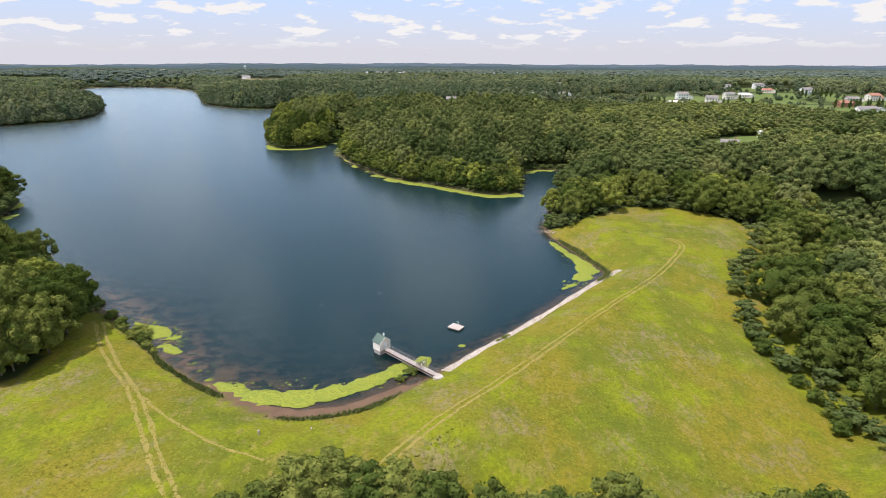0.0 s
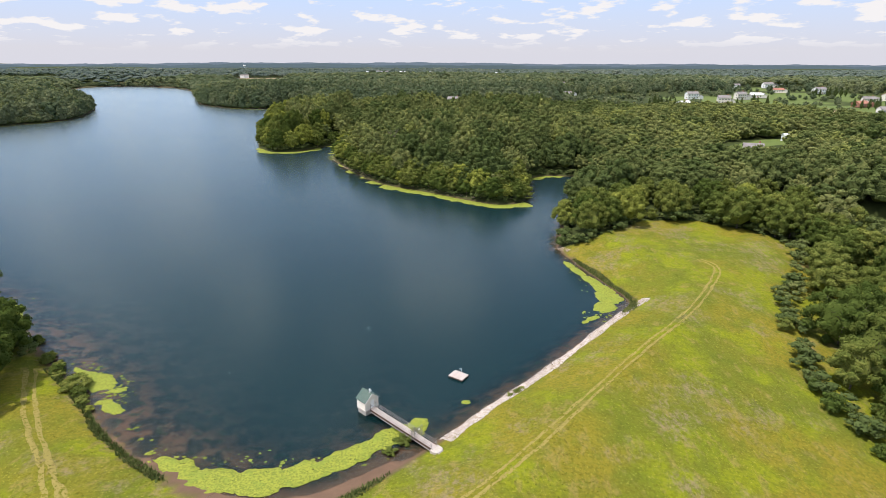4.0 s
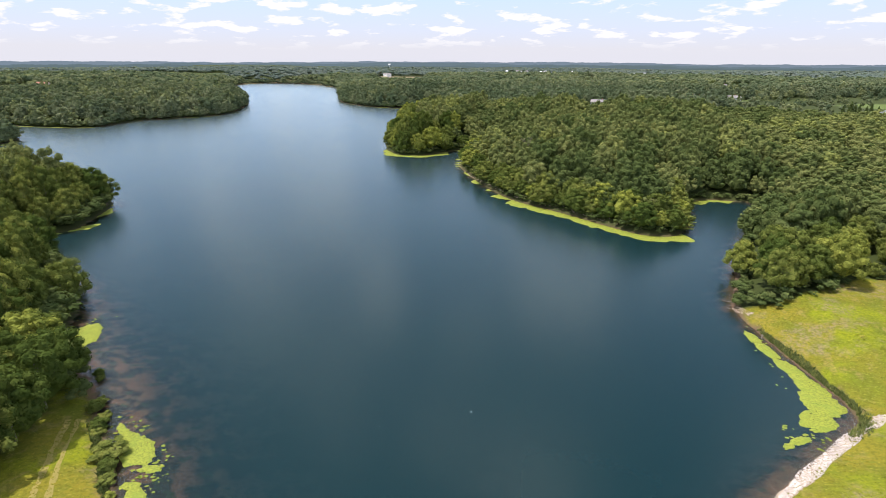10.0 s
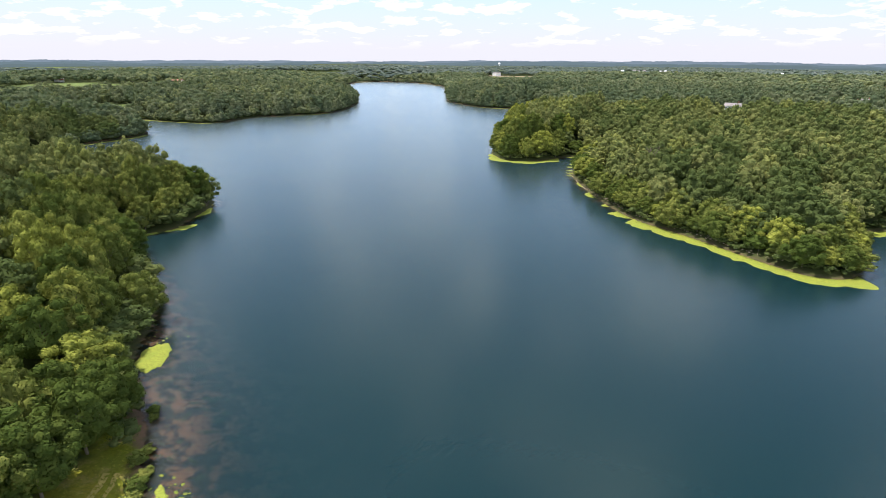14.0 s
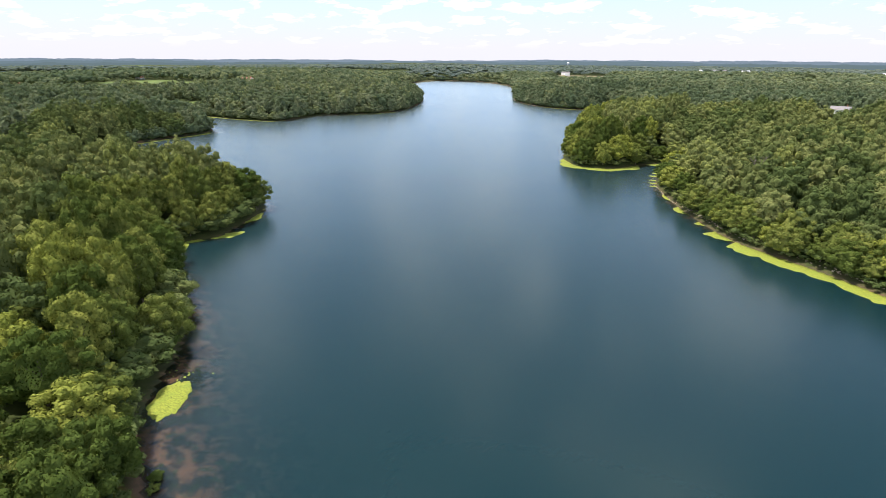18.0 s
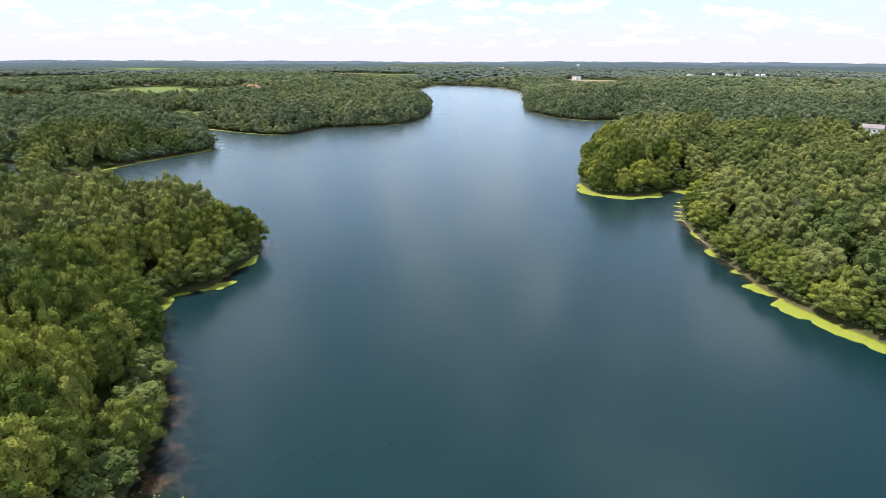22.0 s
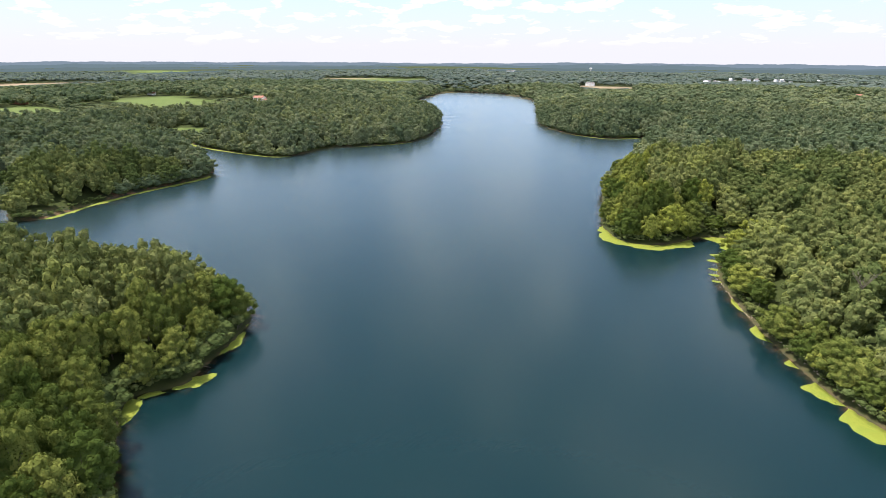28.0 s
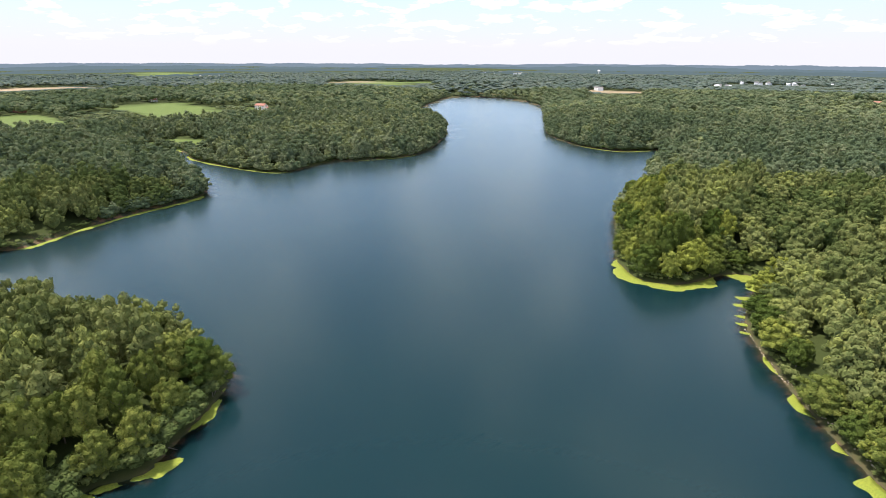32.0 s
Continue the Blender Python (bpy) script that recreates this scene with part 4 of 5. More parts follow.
def shore_ribbon(p0, p1, name, label, near=0.15, far=3.5, seed=1, ends=0.06, ragged=0.35):
    """A floating mat that follows the shore from p0 to p1 (anticlockwise), from near to far metres out."""
    i0 = int(np.hypot(*(LAKE - p0).T).argmin())
    i1 = int(np.hypot(*(LAKE - p1).T).argmin())
    idx = np.arange(i0, i1 + 1) if i1 >= i0 else np.arange(i0, i1 + len(LAKE) + 1) % len(LAKE)
    c = LAKE[idx]
    seg = np.concatenate([[0], np.cumsum(np.hypot(*np.diff(c, axis=0).T))])
    n = max(8, int(seg[-1] / 0.6))
    s = np.linspace(0, seg[-1], n)
    px, py = np.interp(s, seg, c[:, 0]), np.interp(s, seg, c[:, 1])
    tx, ty = np.gradient(px), np.gradient(py)
    k = np.maximum(np.hypot(tx, ty), 1e-6)
    nx, ny = -ty / k, tx / k
    u = s / seg[-1]
    grow = step(u, 0, ends) * step(1 - u, 0, ends)
    out = near + (far - near) * grow * (1 + ragged * lattice(s, 0 * s + seed * 17, 9, seed) + ragged * 0.6 * lattice(s, 0 * s + seed * 31, 2.2, seed + 1)) + 0.05
    V = []
    for f, z in ((0, 0.0), (0.0, 0.05), (0.33, 0.06), (0.66, 0.06), (1.0, 0.05), (1.02, 0.0)):
        w = near + (out - near) * f
        V.append(np.stack([px + nx * w, py + ny * w, z + 0 * s], 1))
    rows = len(V)
    V = np.concatenate(V)
    i = (np.arange(rows - 1)[:, None] * n + np.arange(n - 1)[None]).ravel()
    F = np.stack([i, i + 1, i + 1 + n, i + n], 1)
    return tagged(new(name, mesh_from(name, V, F, M["algae"], True)), label, "duckweed", "floating mats")


def mat(x, y, a, b, turn, seed, name="duckweed_mat", label="bright yellow-green duckweed mat afloat near the bank", lift=0.0):
    """A floating patch with a lobed, ragged rim."""
    n = 72
    t = np.linspace(0, 2 * math.pi, n, endpoint=False)
    r = 1 + 0.22 * lattice(np.cos(t) * 2 + 9, np.sin(t) * 2 + 9, 1, seed) + 0.12 * lattice(np.cos(t) * 7, np.sin(t) * 7, 1, seed + 3)
    c, s = math.cos(radians(turn)), math.sin(radians(turn))
    rim = np.stack([r * np.cos(t) * a, r * np.sin(t) * b], 1)
    rings = [np.concatenate([rim * f, np.full((n, 1), z)], 1) for f, z in ((0.02, 0.06), (0.5, 0.06), (0.98, 0.05), (1.0, 0.0))]
    V = np.concatenate(rings)
    V = np.stack([x + V[:, 0] * c - V[:, 1] * s, y + V[:, 0] * s + V[:, 1] * c, V[:, 2] + lift], 1)
    i = np.arange(n)
    F = np.concatenate([np.stack([k * n + i, k * n + (i + 1) % n, (k + 1) * n + (i + 1) % n, (k + 1) * n + i], 1)[:, ::-1] for k in range(3)])
    return tagged(new(name, mesh_from(name, V, F, M["algae"], True)), label, "duckweed", "floating mats")


def build_mats():
    n, l = "duckweed_mat", "bright yellow-green duckweed mat along the wooded shore"
    shore_ribbon((38, 281), (-32, 317.5), n, l, 0.1, 7.2, 3, 0.06, 0.4)
    shore_ribbon((-31.5, 317), (-39, 326.5), n, l, 0.5, 5.0, 4, 0.16, 0.5)
    shore_ribbon((-43, 333), (-45.6, 337), n, l, 0.8, 3.4, 2, 0.4, 0.3)
    mat(40.9, 288, 2.4, 1.2, 8, 48)
    mat(43.4, 298, 2.6, 1.1, 12, 49)
    shore_ribbon((-50, 345), (-58, 358), n, l, 0.4, 3.0, 5, 0.3)
    shore_ribbon((-61, 366), (-68, 380), n, l, 0.3, 2.2, 6, 0.3)
    for x, y, a, k in ((-75.0, 393, 2.2, 81), (-76.4, 400.4, 2.6, 82), (-77.6, 407.6, 2.7, 83), (-79.0, 419, 3.6, 84), (-78.4, 428, 4.2, 85)):
        mat(x, y, a, a * 0.5, 8, k, label=l)
    shore_ribbon((-75, 438), (-93, 450), n, l, 0.1, 8.0, 9, 0.1)
    shore_ribbon((-95, 445), (-140, 447), n, l, 0.1, 6.6, 10, 0.12, 0.35)
    shore_ribbon((70, 341), (47, 330), n, l, 0.1, 5.0, 11, 0.15)
    shore_ribbon((71, 308), (79, 326), n, l, 0.1, 3.0, 12, 0.2)
    shore_ribbon((-436, 410), (-410, 280), n, "pale green duckweed line along the far wooded point", 0.1, 4.0, 13, 0.04, 0.3)
    shore_ribbon((-409, 640), (-440, 570), n, "pale green duckweed line along the far wooded point", 0.1, 2.2, 14, 0.1, 0.3)
    shore_ribbon((-452, 505), (-600, 505), n, "pale green duckweed line along the far wooded point", 0.1, 3.4, 15, 0.1, 0.3)
    shore_ribbon((-205, 800), (-290, 795), n, "pale green duckweed line along the far wooded bay", 0.1, 3.0, 16, 0.1, 0.3)
    for x, y, a, b, turn, k in [(-198.2, 249.6, 6.8, 2.2, 117, 17), (-188.4, 229.2, 5.2, 2.7, 72, 18), (-192.6, 218.6, 3.4, 1.2, 60, 19), (-190.4, 211.4, 5.6, 2.7, -42, 20), (-205, 259.5, 2.4, 0.9, 120, 16)]:
        mat(x, y, a, b, turn, k, label=l)
    mat(-650, 514, 30, 9, 6, 21, label="bright green duckweed filling the head of the inlet")
    mat(-114.6, 157.2, 6.2, 3.5, -49, 22)
    mat(-72.0, 124.9, 5.4, 2.6, -33, 24)
    mat(-78.5, 128.9, 2.2, 0.8, -35, 25)
    mat(-66.3, 121.6, 1.9, 1.0, 20, 26)
    mat(-63.6, 115.6, 2.8, 1.5, -33, 27)
    mat(-66.4, 117.6, 1.6, 0.9, 10, 28)
    mat(-50.2, 102.6, 0.7, 0.4, 0, 29)
    # the long mat inside the bend below the dam, and the pads in front of the meadow
    for x, y, a, b, turn, k in [(-43.4, 99.0, 4.6, 2.5, -24, 30), (-36.4, 96.4, 5.2, 3.2, -10, 31), (-29, 96.2, 5.0, 3.2, 6, 32), (-22, 98.4, 4.6, 3.0, 22, 33), (-15.6, 102.2, 4.6, 3.0, 38, 34), (-9.8, 106.6, 4.6, 2.9, 40, 35),
                                (-5.3, 109.8, 3.6, 2.5, 38, 36)]:
        mat(x, y, a, b * 0.86, turn, k, label="yellow-green duckweed mat in the shallow bend by the dam", lift=0.07)
    mat(4.6, 118.0, 0.85, 0.7, 0, 40)
    for x, y, a, b, turn, k in [(41.2, 195, 2.4, 1.3, 105, 41), (42.9, 189, 2.8, 1.5, 108, 42), (45.2, 181.6, 3.4, 1.9, 110, 43), (46.9, 175, 3.9, 2.5, 100, 44), (46.8, 168.4, 3.8, 3.2, 80, 45), (44.2, 162.6, 3.2, 2.4, 48, 46),
                                (39, 155.4, 1.9, 0.8, 35, 47), (36.6, 153.4, 1.1, 0.6, 40, 39)]:
        mat(x, y, a * 1.3, b * 1.12, turn, k, label="yellow-green lily pads massed in the corner of the lake")


build_mats()


def build_pads():
    """Loose pads at the rims of the mats, too many to count."""
    r = np.random.default_rng(31)
    V, F, n = [], [], 0
    for cx, cy, sx, sy, k in [(-65, 119.5, 2.0, 1.8, 40), (-79, 130, 3, 0.9, 26), (-57, 109, 3, 1.5, 10), (-119, 163, 2, 2, 16), (41, 157, 2, 2, 26), (43, 188, 1.2, 7, 26), (-30, 101, 14, 0.9, 46), (-48, 102, 3, 1.2, 12), (-68, 123.6, 2.5, 1.4, 22)]:
        for _ in range(k):
            x, y, a = r.normal(cx, sx), r.normal(cy, sy), r.uniform(0.10, 0.42)
            if from_shore(np.array([x]), np.array([y]))[0] > -0.8:
                continue
            t = np.linspace(0, 2 * math.pi, 9)[:-1] + r.uniform(0, 1)
            w = a * (1 + 0.25 * r.normal(size=8))
            V.append(np.stack([x + w * np.cos(t), y + w * 0.8 * np.sin(t), np.full(8, 0.035)], 1))
            F.append(np.array([[0, 1, 2, 3], [0, 3, 4, 5], [0, 5, 6, 7]]) + n)
            n += 8
    me = mesh_from("lily_pads", np.concatenate(V), np.concatenate(F), M["algae"])
    tagged(new("lily_pads", me), "small yellow-green lily pads scattered off the bank", "lily pads", kind="stuff")


build_pads()


def stones(name, curve, width, gap, sizes, seed, label, lift=0.05, material="stone"):
    """Heaped stones along a line: rough blocks, one mesh."""
    r = np.random.default_rng(seed)
    c = np.array(curve, float)
    seg = np.concatenate([[0], np.cumsum(np.hypot(*np.diff(c, axis=0).T))])
    n = int(seg[-1] * width / gap ** 2)
    s = r.uniform(0, seg[-1], n)
    px, py = np.interp(s, seg, c[:, 0]), np.interp(s, seg, c[:, 1])
    k = np.clip(np.searchsorted(seg, s) - 1, 0, len(c) - 2)
    t = (c[k + 1] - c[k]) / np.hypot(*(c[k + 1] - c[k]).T)[:, None]
    w = width * (0.75 + 0.35 * lattice(s, 0 * s, 5, seed)) * np.interp(s / seg[-1], [0, 0.1, 0.25, 0.8, 1], [1.25, 1.3, 1.0, 1.0, 0.7])
    o = r.uniform(-0.5, 0.5, n) * w
    x, y = px - t[:, 1] * o, py + t[:, 0] * o
    z = np.maximum(height(x, y), -0.2) + lift
    v, f = BALL0
    V = v[None] * (1 + 0.28 * r.normal(size=(n, len(v), 1)).clip(-1.2, 1.2)) * (r.uniform(*sizes, (n, 1, 1)) * r.uniform(0.7, 1.3, (n, 1, 3)) * (1, 1, 0.65)) + np.stack([x, y, z], 1)[:, None]
    F = (f[None] + (np.arange(n) * len(v))[:, None, None]).reshape(-1, 3)
    return tagged(new(name, mesh_from(name, V.reshape(-1, 3), F, M[material])), label, "stones", kind="stuff")


stones("riprap", [(0.6, 106), (9, 115.6), (18, 124.6), (28, 135.4), (38, 147), (49, 159.4), (56.5, 165.4)], 2.9, 0.22, (0.05, 0.17), 3, "bleached white riprap stones along the dam's waterline")
stones("shore_rubble", [(40.5, 213), (42, 210), (44, 207.5)], 3.0, 0.5, (0.1, 0.3), 4, "pale sandy rubble on a small landing", material="earth")
stones("bank_rubble", [(33, 278.5), (14, 283.5), (5, 291), (-5, 299.5), (-17, 308.5), (-28, 316.5), (-37, 327), (-45, 339.5), (-57, 358), (-66, 375), (-76, 398)], 1.5, 1.0, (0.10, 0.36), 6, "pale stones and bare earth under the point's trees", material="earth")


# ---- worn tracks in the meadow ----
def rut(curve, half, name, label, seed, material="rut"):
    c = np.array(curve, float)
    a, b, cc, d = np.vstack([2 * c[0] - c[1], c[:-1]]), c, np.vstack([c[1:], 2 * c[-1] - c[-2]]), np.vstack([c[2:], 2 * c[-1] - c[-2], 3 * c[-1] - 2 * c[-2]])
    pts = []
    for i in range(len(c) - 1):
        for s in np.linspace(0, 1, 24, endpoint=False):
            pts.append(0.5 * (2 * b[i] + (cc[i] - a[i]) * s + (2 * a[i] - 5 * b[i] + 4 * cc[i] - d[i]) * s * s + (3 * b[i] - a[i] - 3 * cc[i] + d[i]) * s ** 3))
    p = np.array(pts)
    t = np.gradient(p, axis=0)
    t /= np.hypot(*t.T)[:, None]
    q = np.arange(len(p)) * 1.0
    rows = []
    for side in (-1, -0.35, 0.35, 1):
        w = half * side * (1 + 0.8 * lattice(q, 0 * q + side * 7, 2, seed)) + 0.12 * lattice(q, 0 * q, 6, seed + 5)
        xy = np.stack([p[:, 0] - t[:, 1] * w, p[:, 1] + t[:, 0] * w], 1)
        rows.append(np.column_stack([xy, height(xy[:, 0], xy[:, 1]) + (0.015 if abs(side) == 1 else 0.045)]))
    V, n = np.concatenate(rows), len(p)
    i = (np.arange(3)[:, None] * n + np.arange(n - 1)[None]).ravel()
    return tagged(new(name, mesh_from(name, V, np.stack([i, i + 1, i + 1 + n, i + n], 1)[:, ::-1], M[material], True)), label, "track" if material == "rut" else "gravel", kind="structure")


def build_tracks():
    for curve, gap, half, seed in [([(-36, 60), (-42, 68), (-51, 80), (-61, 94), (-76, 111), (-89, 129)], 0.8, 0.40, 1),
                                   ([(-14, 67), (-7, 75), (1, 85), (13, 97), (28, 114), (43, 131), (63, 152), (79, 174), (82, 182), (80, 188)], 0.75, 0.30, 3),
                                   ([(-29, 74), (-38, 78), (-49, 85), (-60, 94), (-68, 103)], 0.0, 0.32, 5)]:
        c = np.array(curve, float)
        t = np.gradient(c, axis=0)
        t /= np.hypot(*t.T)[:, None]
        for side in ((-1, 1) if gap else (0,)):
            rut(c + np.stack([-t[:, 1], t[:, 0]], 1) * gap * side, half, "track", "worn straw-coloured wheel track in the meadow", seed + side)


build_tracks()
rut([(0.9, 106.2), (9, 115.8), (18, 124.8), (28, 135.6), (38, 147.2), (49, 159.6), (56, 165.4)], 0.95, "gravel_bed", "pale crushed gravel under the riprap", 9, "earth")


# ---- meadow grass ----
def build_grass(count=26000):
    r = np.random.default_rng(41)
    x, y = r.uniform(-105, 132, count * 3), r.uniform(45, 245, count * 3)
    ok = inside(MEADOW, x, y)
    x, y = x[ok], y[ok]
    d = from_shore(x, y)
    ok = d > 0.8
    x, y, d = x[ok][:count], y[ok][:count], d[ok][:count]
    z = height(x, y, d)
    n = len(x)
    tall = 0.03 + 0.09 * r.random(n) ** 2 + 0.10 * (lattice(x, y, 7, 44) + 0.2).clip(0, 1)
    wide, a = r.uniform(0.18, 0.46, n), r.uniform(0, 6.28, n)
    V = [np.stack([x + np.cos(a + k * 1.57) * wide, y + np.sin(a + k * 1.57) * wide * 0.8, z - 0.05], 1) for k in range(4)]
    V.append(np.stack([x + r.normal(0, 0.08, n), y + r.normal(0, 0.08, n), z + tall], 1))
    i = np.arange(n)
    F = [np.stack([k * n + i, (k + 1) % 4 * n + i, 4 * n + i], 1) for k in range(4)]
    me = mesh_from("meadow_grass", np.concatenate(V), np.concatenate(F), M["ground"], False, meadow=np.ones(5 * n))
    tagged(new("meadow_grass", me), "tussocky yellow-green meadow grass on the dam", "grass", kind="stuff")


build_grass()


def build_reeds(name, label, curve, count, spread_out, reach, tones, seed):
    """Sedge and rank weeds along the lip of a bank."""
    r = np.random.default_rng(seed)
    c = np.array(curve)
    seg = np.concatenate([[0], np.cumsum(np.hypot(*np.diff(c, axis=0).T))])
    s = r.uniform(0, seg[-1], count)
    x, y = np.interp(s, seg, c[:, 0]) + r.normal(0, spread_out, count), np.interp(s, seg, c[:, 1]) + r.normal(0, spread_out, count)
    d = from_shore(x, y)
    ok = (d > 0.1) & (d < reach * (1 + 0.6 * lattice(s, 0 * s, 6, seed))) & (lattice(s, 0 * s, 11, seed + 1) > -0.5)
    x, y, count = x[ok], y[ok], int(ok.sum())
    z, tall = height(x, y), r.uniform(0.2, 0.9, count)
    V, F = [], []
    i = np.arange(count)
    for k in range(2):
        a = r.uniform(0, 6.28, count)
        ca, sa = np.cos(a) * 0.20, np.sin(a) * 0.20
        V += [np.stack([x - ca, y - sa, z - 0.1], 1), np.stack([x + ca, y + sa, z - 0.1], 1), np.stack([x + r.normal(0, 0.3, count), y + r.normal(0, 0.3, count), z + tall], 1)]
        F.append(np.stack([i, i + count, i + 2 * count], 1) + 3 * k * count)
    me = mesh_from(name, np.concatenate(V), np.concatenate(F), M["wood"], tone=np.tile(r.uniform(*tones, count), 6))
    tagged(new(name, me), label, "sedge", kind="stuff")


build_reeds("bank_sedge", "dark green sedge along the low lake bank", SHORE_DAM[1:11], 9000, 1.1, 1.3, (0.0, 0.6), 43)
build_reeds("corner_sedge", "rank green weeds on the bank above the lily pads", SHORE_DAM[17:23], 6000, 1.0, 1.9, (0.2, 1.0), 47)


# ---- intake house, its footbridge, raft and buoys ----
def gable(bm, a, b, low, eave, ridge):
    """A gabled prism: a along the ridge, b across it."""
    v = [bm.verts.new(p) for x in (-a / 2, a / 2) for p in ((x, -b / 2, low), (x, b / 2, low), (x, b / 2, eave), (x, 0, ridge), (x, -b / 2, eave))]
    bm.faces.new(v[0:5])
    bm.faces.new(v[9:4:-1])
    for i in range(5):
        j = (i + 1) % 5
        bm.faces.new((v[i], v[5 + i], v[5 + j], v[j]))
    bmesh.ops.recalc_face_normals(bm, faces=bm.faces)
    return bm


def slope(bm, a, b, eave, ridge, side, thick, over):
    """One roof slope, with thickness and overhang."""
    k = (ridge - eave) / (b / 2)
    y1 = (b / 2 + over) * side
    z1 = ridge - k * (b / 2 + over)
    x0, x1 = -a / 2 - over, a / 2 + over
    lo = [(x0, 0, ridge), (x1, 0, ridge), (x1, y1, z1), (x0, y1, z1)]
    v = [bm.verts.new(p) for p in lo] + [bm.verts.new((p[0], p[1], p[2] + thick)) for p in lo]
    for f in ((0, 1, 2, 3), (7, 6, 5, 4), (0, 4, 5, 1), (1, 5, 6, 2), (2, 6, 7, 3), (3, 7, 4, 0)):
        bm.faces.new([v[i] for i in f])
    bmesh.ops.recalc_face_normals(bm, faces=bm.faces)
    return bm


def intake_house():
    e = thing("intake_house", (-14.3, 115.2, 0), -43.2, label="cream gatehouse with a green gable roof on a concrete pier", category="hut")
    a, b = 2.5, 3.2
    part("pier", box(bmesh.new(), (2.3, 3.0, 5.0), (0, 0, -1.55), 0.05), M["concrete"], e, "stained concrete pier with a waterline mark")
    part("ledge", box(bmesh.new(), (2.7, 3.4, 0.14), (0, 0, 1.02), 0.03), M["concrete"], e)
    part("wall", gable(bmesh.new(), a, b, 1.09, 3.05, 4.35), M["cream"], e, "cream boarded walls")
    for z in np.arange(1.35, 3.0, 0.27):
        part("board", box(bmesh.new(), (a + 0.05, 0.03, 0.02), (0, -b / 2 - 0.01, float(z))), M["cream"], e)
    for side in (-1, 1):
        part("roof_slope", slope(bmesh.new(), a, b, 3.05, 4.35, side, 0.09, 0.16), M["green_roof"], e, "green metal roof slope")
        part("barge_board", slope(bmesh.new(), 0.05, b, 3.0, 4.30, side, 0.05, 0.10), M["white"], e).location = (a / 2 + 0.12, 0, 0)
    part("ridge_cap", rod(bmesh.new(), (-a / 2 - 0.18, 0, 4.42), (a / 2 + 0.18, 0, 4.42), 0.06), M["green_roof"], e)
    door = part("door", box(bmesh.new(), (0.06, 0.86, 1.78), (a / 2 + 0.03, 0.05, 2.02), 0.01), M["white"], e, "pale steel door")
    part("door_frame", box(box(box(bmesh.new(), (0.09, 0.08, 1.9), (a / 2 + 0.02, -0.43, 2.06)), (0.09, 0.08, 1.9), (a / 2 + 0.02, 0.53, 2.06)), (0.09, 1.04, 0.08), (a / 2 + 0.02, 0.05, 2.98)), M["cream"], e)
    part("handle", rod(bmesh.new(), (a / 2 + 0.09, 0.34, 1.95), (a / 2 + 0.09, 0.34, 2.12), 0.02), M["steel"], door)
    vent = part("vent", rod(bmesh.new(), (0.75, 0.0, 4.3), (0.75, 0.0, 4.95), 0.13), M["white"], e, "white roof vent")
    part("cowl", rod(rod(bmesh.new(), (0.75, 0, 4.95), (0.75, 0, 5.15), 0.2, 10, 0.1), (0.75, 0.0, 4.62), (0.95, 0.30, 4.72), 0.08), M["white"], vent)


intake_house()


def footbridge():
    length = 16.6
    e = thing("footbridge", (-13.35, 114.3, 1.05), -43.2, label="narrow grey footbridge with steel railings from the dam to the gatehouse", category="footbridge")
    for k in range(42):
        bm = box(bmesh.new(), (length / 42 - 0.025, 1.12, 0.06), ((k + 0.5) * length / 42, 0, 0.2))
        part("deck_board", bm, M["plank"], e)
    for y in (-0.5, 0.5):
        bm = box(bmesh.new(), (length, 0.10, 0.42), (length / 2, y, -0.06))
        box(bm, (length, 0.24, 0.04), (length / 2, y, -0.28))
        box(bm, (length, 0.24, 0.04), (length / 2, y, 0.14))
        part("girder", bm, M["rust"], e, "rust-brown steel girder")
    part("pipe", rod(bmesh.new(), (0, -0.85, -0.1), (length, -0.85, -0.1), 0.07), M["steel"], e)
    for y in (-0.58, 0.58):
        for k in range(10):
            x = 0.2 + k * (length - 0.4) / 9
            part("post", rod(bmesh.new(), (x, y, 0.0), (x, y, 1.26), 0.032, 6), M["steel"], e)
        for z in (0.58, 0.92, 1.26):
            part("rail", rod(bmesh.new(), (0.1, y, z), (length - 0.1, y, z), 0.03, 6), M["steel"], e)
    # barred security gate with wings, two thirds of the way out to the bank
    g = part("gate", bmesh_frame(12.2, 1.9), M["steel"], e, "rusty barred security gate across the deck")
    for k in range(15):
        y = -1.25 + k * 2.5 / 14
        part("bar", rod(bmesh.new(), (12.2, y, 0.1), (12.2, y, 1.95), 0.022, 5), M["steel"], g)
    part("sign", box(bmesh.new(), (0.03, 0.46, 0.34), (12.27, 0.45, 1.45)), M["white"], g, "small white notice plate")
    part("sign", box(bmesh.new(), (0.03, 0.3, 0.3), (12.27, -0.35, 1.2)), M["white"], g, "small white notice plate")
    part("abutment", box(bmesh.new(), (1.3, 2.0, 2.6), (length + 0.35, 0, -1.15), 0.06), M["concrete"], e, "pale concrete abutment")
    for k in range(3):
        part("step", box(bmesh.new(), (0.34, 1.3, 0.18), (length + 1.15 + k * 0.34, 0, 0.05 - k * 0.18), 0.02), M["concrete"], e)


def bmesh_frame(x, top):
    bm = bmesh.new()
    for y in (-1.3, -0.58, 0.58, 1.3):
        rod(bm, (x, y, 0.05), (x, y, top + 0.1), 0.04, 6)
    for z in (0.15, 1.05, top):
        rod(bm, (x, -1.3, z), (x, 1.3, z), 0.03, 6)
    return bm


footbridge()


